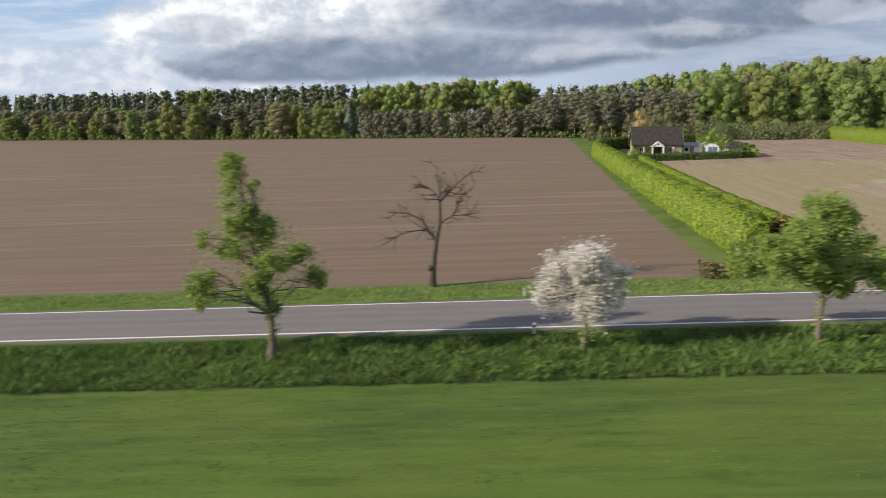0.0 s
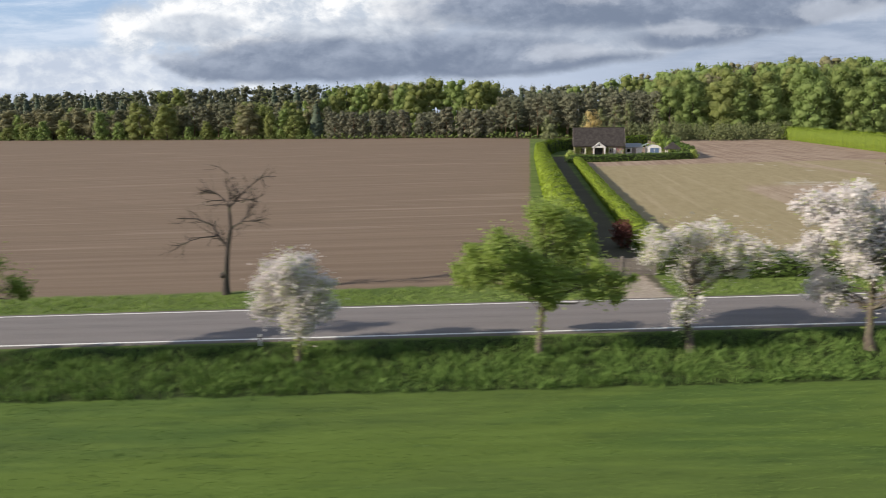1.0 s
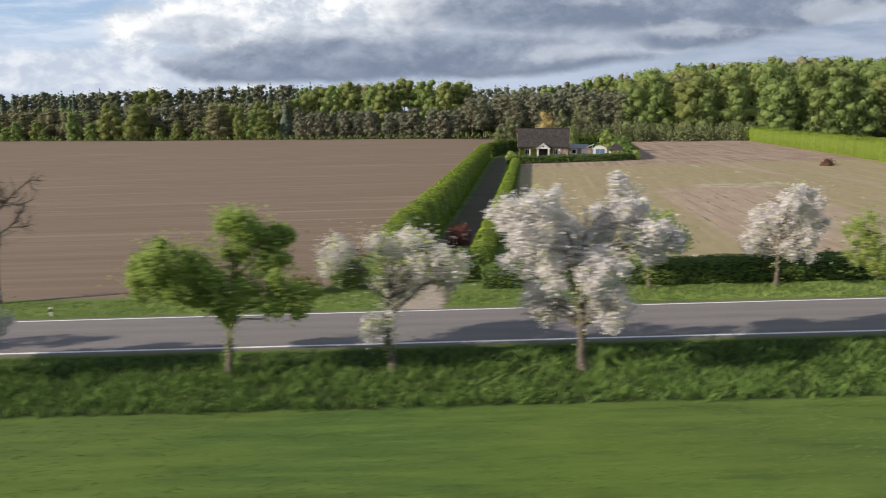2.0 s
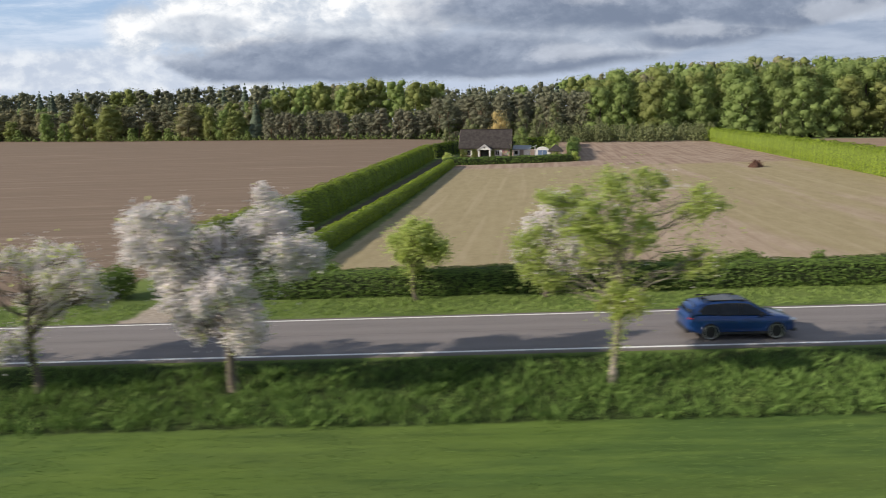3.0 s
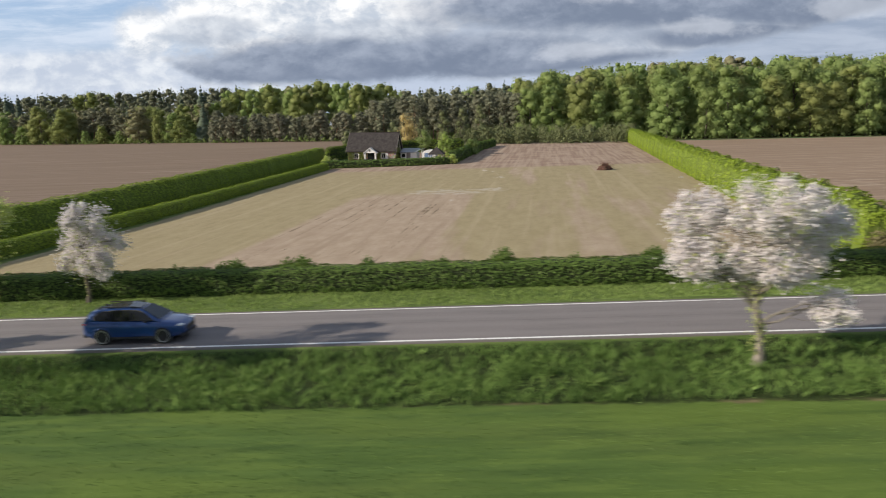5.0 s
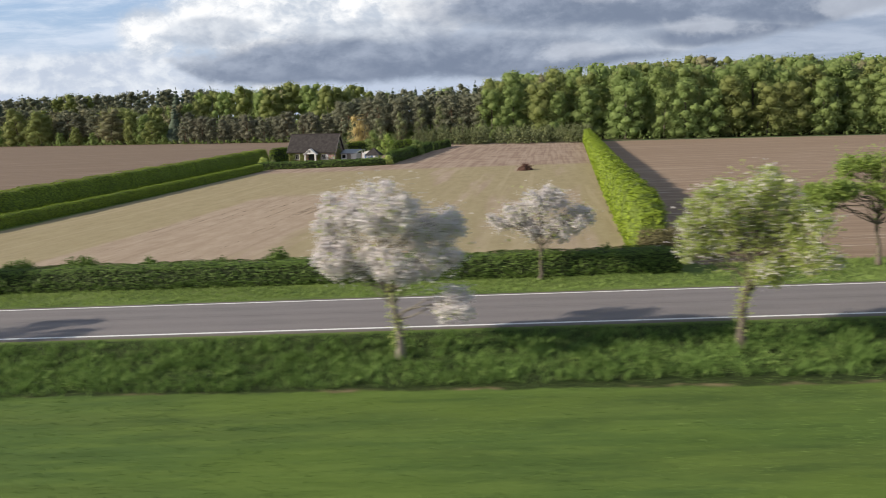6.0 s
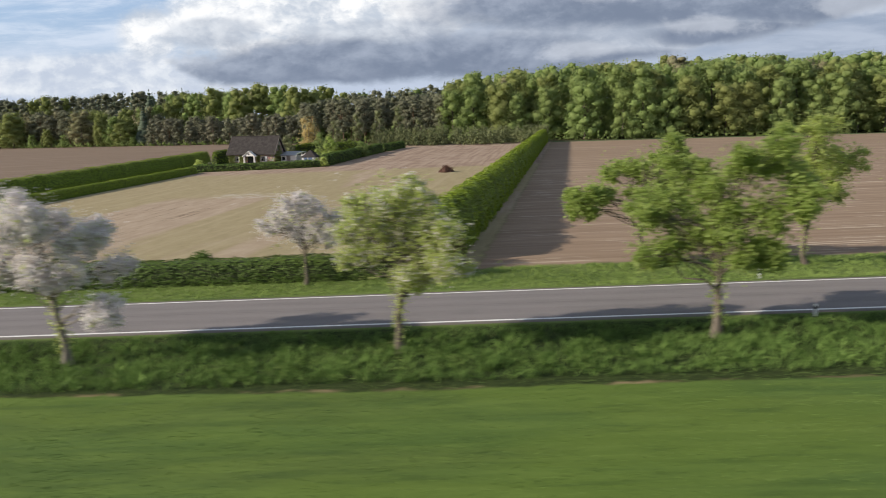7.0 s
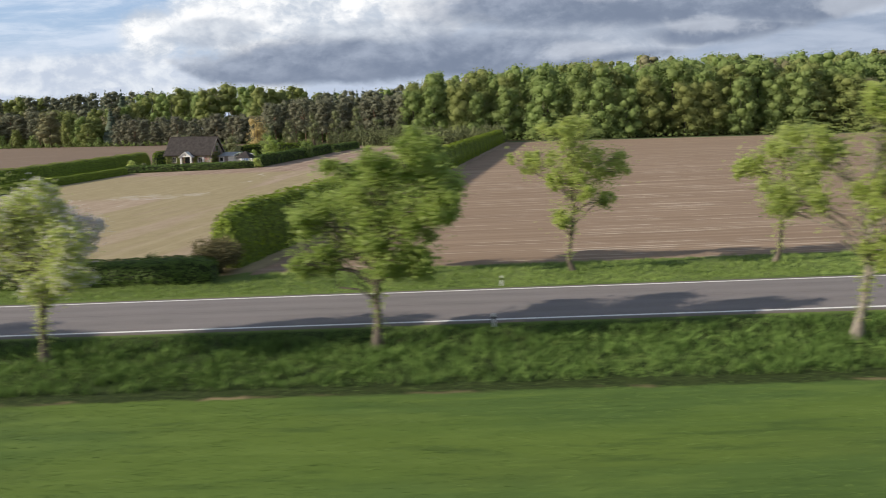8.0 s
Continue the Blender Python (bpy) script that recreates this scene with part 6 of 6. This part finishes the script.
def suv(x, y, rot=0.0):
    z0 = float(road_z(x, y)) + 0.012
    root = thing("blue_car", pose(x, y, z0, 0, -1.2, rot), "metallic blue sport utility car on the asphalt road", "car")
    bm = bmesh.new()
    st = [(-2.33, .66, .50, .88), (-2.28, .80, .40, .98), (-2.15, .87, .33, 1.05), (-1.9, .91, .27, 1.07), (-1.4, .935, .25, 1.06), (-0.7, .94, .25, 1.04), (0.1, .94, .25, 1.02), (0.8, .94, .25, 1.01), (1.15, .935, .25, 1.00), (1.5, .925, .26, .975), (1.85, .89, .28, .92), (2.1, .82, .31, .85), (2.26, .70, .38, .76), (2.32, .55, .46, .68)]
    rings = []
    for X, w, b, t in st:
        h = t - b
        half = [(0.0, b), (.80 * w, b), (.95 * w, b + .05), (w, b + .20 * h), (.985 * w, b + .42 * h), (w, b + .60 * h), (.985 * w, b + .80 * h), (.95 * w, t - .04), (.88 * w, t), (.45 * w, t + .025), (0.0, t + .032)]
        rings.append([(X, a, z) for a, z in half] + [(X, -a, z) for a, z in half[-2:0:-1]])
    loft(bm, rings)
    part("body", smooth_mesh(bm, "body"), PAINTED, root)
    # cabin: pillars and roof
    bm = bmesh.new()
    rings = []
    for X, zr in ((-2.22, 1.08), (-2.06, 1.34), (-1.92, 1.47), (-1.55, 1.54), (-0.9, 1.595), (-0.3, 1.61), (0.1, 1.585), (0.36, 1.535), (0.62, 1.41), (1.06, 1.15), (1.30, 1.02)):
        zb = 0.99
        a = glass_y(zb)
        e = glass_y(zr - 0.05)
        half = [(0.0, zb), (a, zb), (a * 0.5 + e * 0.5, (zb + zr - .05) / 2), (e, zr - .05), (e - .07, zr - .005), (e * .5, zr + .015), (0, zr + .02)]
        rings.append([(X, p, z) for p, z in half] + [(X, -p, z) for p, z in half[-2:0:-1]])
    loft(bm, rings)
    part("cabin", smooth_mesh(bm, "cabin"), PAINTED, root)
    # windows
    def pane(name, pts):
        bm = bmesh.new()
        f = bm.faces.new([bm.verts.new(p) for p in pts])
        r = bmesh.ops.extrude_face_region(bm, geom=[f])
        nrm = f.normal.copy() if f.normal.length else Vector((0, 0, 1))
        f.normal_update()
        nrm = f.normal
        for v in r["geom"]:
            if isinstance(v, bmesh.types.BMVert):
                v.co += nrm * -0.012
        bmesh.ops.recalc_face_normals(bm, faces=bm.faces)
        part(name, bm, CARGLASS, root)
    for sgn in (-1, 1):
        bm = bmesh.new()
        rim_ = [(-1.86, 1.22), (-1.72, 1.11), (-1.0, 1.055), (1.03, 1.04), (0.76, 1.245), (0.43, 1.45), (0.22, 1.505), (-0.1, 1.53), (-0.94, 1.525), (-1.42, 1.485), (-1.66, 1.40)]
        vs = [[bm.verts.new((X, sgn * (glass_y(Z) + q), Z)) for X, Z in rim_] for q in (-0.02, 0.006)]
        for i in range(len(rim_)):
            j = (i + 1) % len(rim_)
            bm.faces.new((vs[0][i], vs[0][j], vs[1][j], vs[1][i]))
        bm.faces.new(vs[1])
        bmesh.ops.recalc_face_normals(bm, faces=bm.faces)
        part("window_surround", bm, BLACK, root, "black trim round the side windows")
        for pts in ([(-0.02, 1.07), (0.98, 1.065), (0.74, 1.23), (0.42, 1.42), (0.22, 1.475), (-0.02, 1.50)],
                    [(-0.98, 1.08), (-0.09, 1.07), (-0.09, 1.505), (-0.94, 1.50)],
                    [(-1.80, 1.22), (-1.70, 1.14), (-1.05, 1.085), (-1.01, 1.495), (-1.40, 1.46), (-1.62, 1.38)]):
            P = [(X, sgn * (glass_y(Z) + 0.020), Z) for X, Z in pts]
            pane("side_window", P if sgn < 0 else P[::-1])
    pane("windscreen", [(1.22, -0.74, 1.085), (1.22, 0.74, 1.085), (0.42, 0.56, 1.535), (0.42, -0.56, 1.535)])
    pane("roof_glass", [(0.30, -0.50, 1.585), (0.30, 0.50, 1.585), (-0.28, 0.50, 1.648), (-0.28, -0.50, 1.648)])
    pane("roof_glass", [(-0.30, -0.50, 1.648), (-0.30, 0.50, 1.648), (-1.30, 0.50, 1.602), (-1.30, -0.50, 1.602)])
    pane("rear_window", [(-2.20, 0.70, 1.14), (-2.20, -0.70, 1.14), (-1.93, -0.58, 1.47), (-1.93, 0.58, 1.47)])
    # trims
    for sgn in (-1, 1):
        bm = bmesh.new()
        box(bm, (-1.0, min(sgn * .925, sgn * .965), .26), (1.0, max(sgn * .925, sgn * .965), .36), 0.015)
        part("sill", bm, BLACK, root)
        bm = bmesh.new()
        box(bm, (-1.6, sgn * .57 - .02, 1.63), (0.1, sgn * .57 + .02, 1.67), 0.012)
        box(bm, (-1.55, sgn * .57 - .02, 1.56), (-1.47, sgn * .57 + .02, 1.632))
        box(bm, (0.0, sgn * .57 - .02, 1.56), (0.08, sgn * .57 + .02, 1.632))
        part("roof_rail", bm, BLACK, root)
        bm = bmesh.new()
        bmesh.ops.create_uvsphere(bm, u_segments=12, v_segments=8, radius=0.12, matrix=Matrix.LocRotScale((0.70, sgn * 1.02, 1.08), None, (0.75, 0.9, 0.62)))
        box(bm, (0.66, min(sgn * .86, sgn * 1.0), 1.01), (0.76, max(sgn * .86, sgn * 1.0), 1.06), 0.01)
        part("wing_mirror", smooth_mesh(bm, "wing_mirror"), BLACK, root)
        bm = bmesh.new()
        bmesh.ops.create_uvsphere(bm, u_segments=14, v_segments=8, radius=1, matrix=Matrix.LocRotScale((2.10, sgn * .66, .80), Euler((0, 0, sgn * -0.55)), (0.20, 0.20, 0.06)))
        part("headlight", smooth_mesh(bm, "headlight"), LAMP, root)
        bm = bmesh.new()
        bmesh.ops.create_uvsphere(bm, u_segments=14, v_segments=8, radius=1, matrix=Matrix.LocRotScale((-2.17, sgn * .73, .95), Euler((0, 0, sgn * 0.5)), (0.14, 0.18, 0.06)))
        part("tail_light", smooth_mesh(bm, "tail_light"), REDLAMP, root)
        for hx in (-0.75, 0.12):
            bm = bmesh.new()
            box(bm, (hx - .10, min(sgn * .925, sgn * .965), .875), (hx + .10, max(sgn * .925, sgn * .965), .905), 0.012)
            part("door_handle", bm, PAINTED, root)
    bm = bmesh.new()
    box(bm, (2.23, -0.52, 0.50), (2.335, 0.52, 0.72), 0.04)
    part("grille", bm, BLACK, root)
    bm = bmesh.new()
    box(bm, (2.10, -0.74, 0.27), (2.325, 0.74, 0.40), 0.04)
    part("front_bumper", bm, BLACK, root)
    bm = bmesh.new()
    box(bm, (-2.345, -0.74, 0.30), (-2.15, 0.74, 0.48), 0.04)
    part("rear_bumper", bm, BLACK, root)
    bm = bmesh.new()
    prism(bm, [(-1.55, 1.56), (-1.30, 1.585), (-1.48, 1.70), (-1.55, 1.70)], -0.02, 0.02, 1)
    part("roof_antenna", bm, BLACK, root)
    # wheels
    for wx in (-1.385, 1.385):
        for sgn in (-1, 1):
            bm = bmesh.new()
            n, prof = 36, [(0.27, -0.105), (0.325, -0.118), (0.362, -0.095), (0.372, 0.0), (0.362, 0.095), (0.325, 0.118), (0.27, 0.105)]
            rr = [[(wx + r_ * math.cos(a), sgn * .845 + w_, 0.372 + r_ * math.sin(a)) for r_, w_ in prof] for a in np.linspace(0, 2 * math.pi, n, endpoint=False)]
            vs = [[bm.verts.new(p) for p in ring] for ring in rr]
            for i in range(n):
                a, b = vs[i], vs[(i + 1) % n]
                for j in range(len(prof)):
                    k = (j + 1) % len(prof)
                    bm.faces.new((a[j], a[k], b[k], b[j]))
            bmesh.ops.recalc_face_normals(bm, faces=bm.faces)
            wheel = part("wheel", smooth_mesh(bm, "wheel"), TYRE, root)
            yo = sgn * .966
            bm = bmesh.new()
            vs = []
            for r_, w_ in ((0.302, -0.01), (0.300, 0.010), (0.258, 0.006), (0.256, -0.03)):
                vs.append([bm.verts.new((wx + r_ * math.cos(a), yo + sgn * w_, 0.372 + r_ * math.sin(a))) for a in np.linspace(0, 2 * math.pi, 32, endpoint=False)])
            for a, b in zip(vs, vs[1:]):
                for i in range(32):
                    bm.faces.new((a[i], a[(i + 1) % 32], b[(i + 1) % 32], b[i]))
            part("rim", bm, ALLOY, wheel, "bright alloy rim")
            bm = bmesh.new()
            bmesh.ops.create_cone(bm, cap_ends=True, segments=32, radius1=0.262, radius2=0.262, depth=0.03, matrix=pose(wx, sgn * .942, 0.372, 90))
            part("brake_disc", bm, BLACK, wheel)
            for s5 in range(5):
                bm = bmesh.new()
                box(bm, (0.03, -0.012, -0.028), (0.245, 0.012, 0.028), 0.006)
                a = s5 * 2 * math.pi / 5 + 0.3
                bmesh.ops.transform(bm, verts=bm.verts, matrix=Matrix.Translation((wx, yo - sgn * 0.004, 0.372)) @ Matrix.Rotation(a, 4, "Y"))
                part("spoke", bm, BLACK, wheel)
            # arch lip
            bm = bmesh.new()
            vs = []
            for r_, w_ in ((0.385, 0.0), (0.385, 0.022), (0.43, 0.016), (0.43, 0.0)):
                vs.append([bm.verts.new((wx + r_ * math.cos(a), sgn * (0.935 + w_), 0.372 + r_ * math.sin(a))) for a in np.linspace(-0.18, math.pi + 0.18, 22)])
            for a, b in zip(vs, vs[1:]):
                for i in range(21):
                    bm.faces.new((a[i], a[i + 1], b[i + 1], b[i]))
            part("wheel_arch", smooth_mesh(bm, "wheel_arch"), PAINTED, root)
    return root


suv(-1.5, 1.45)
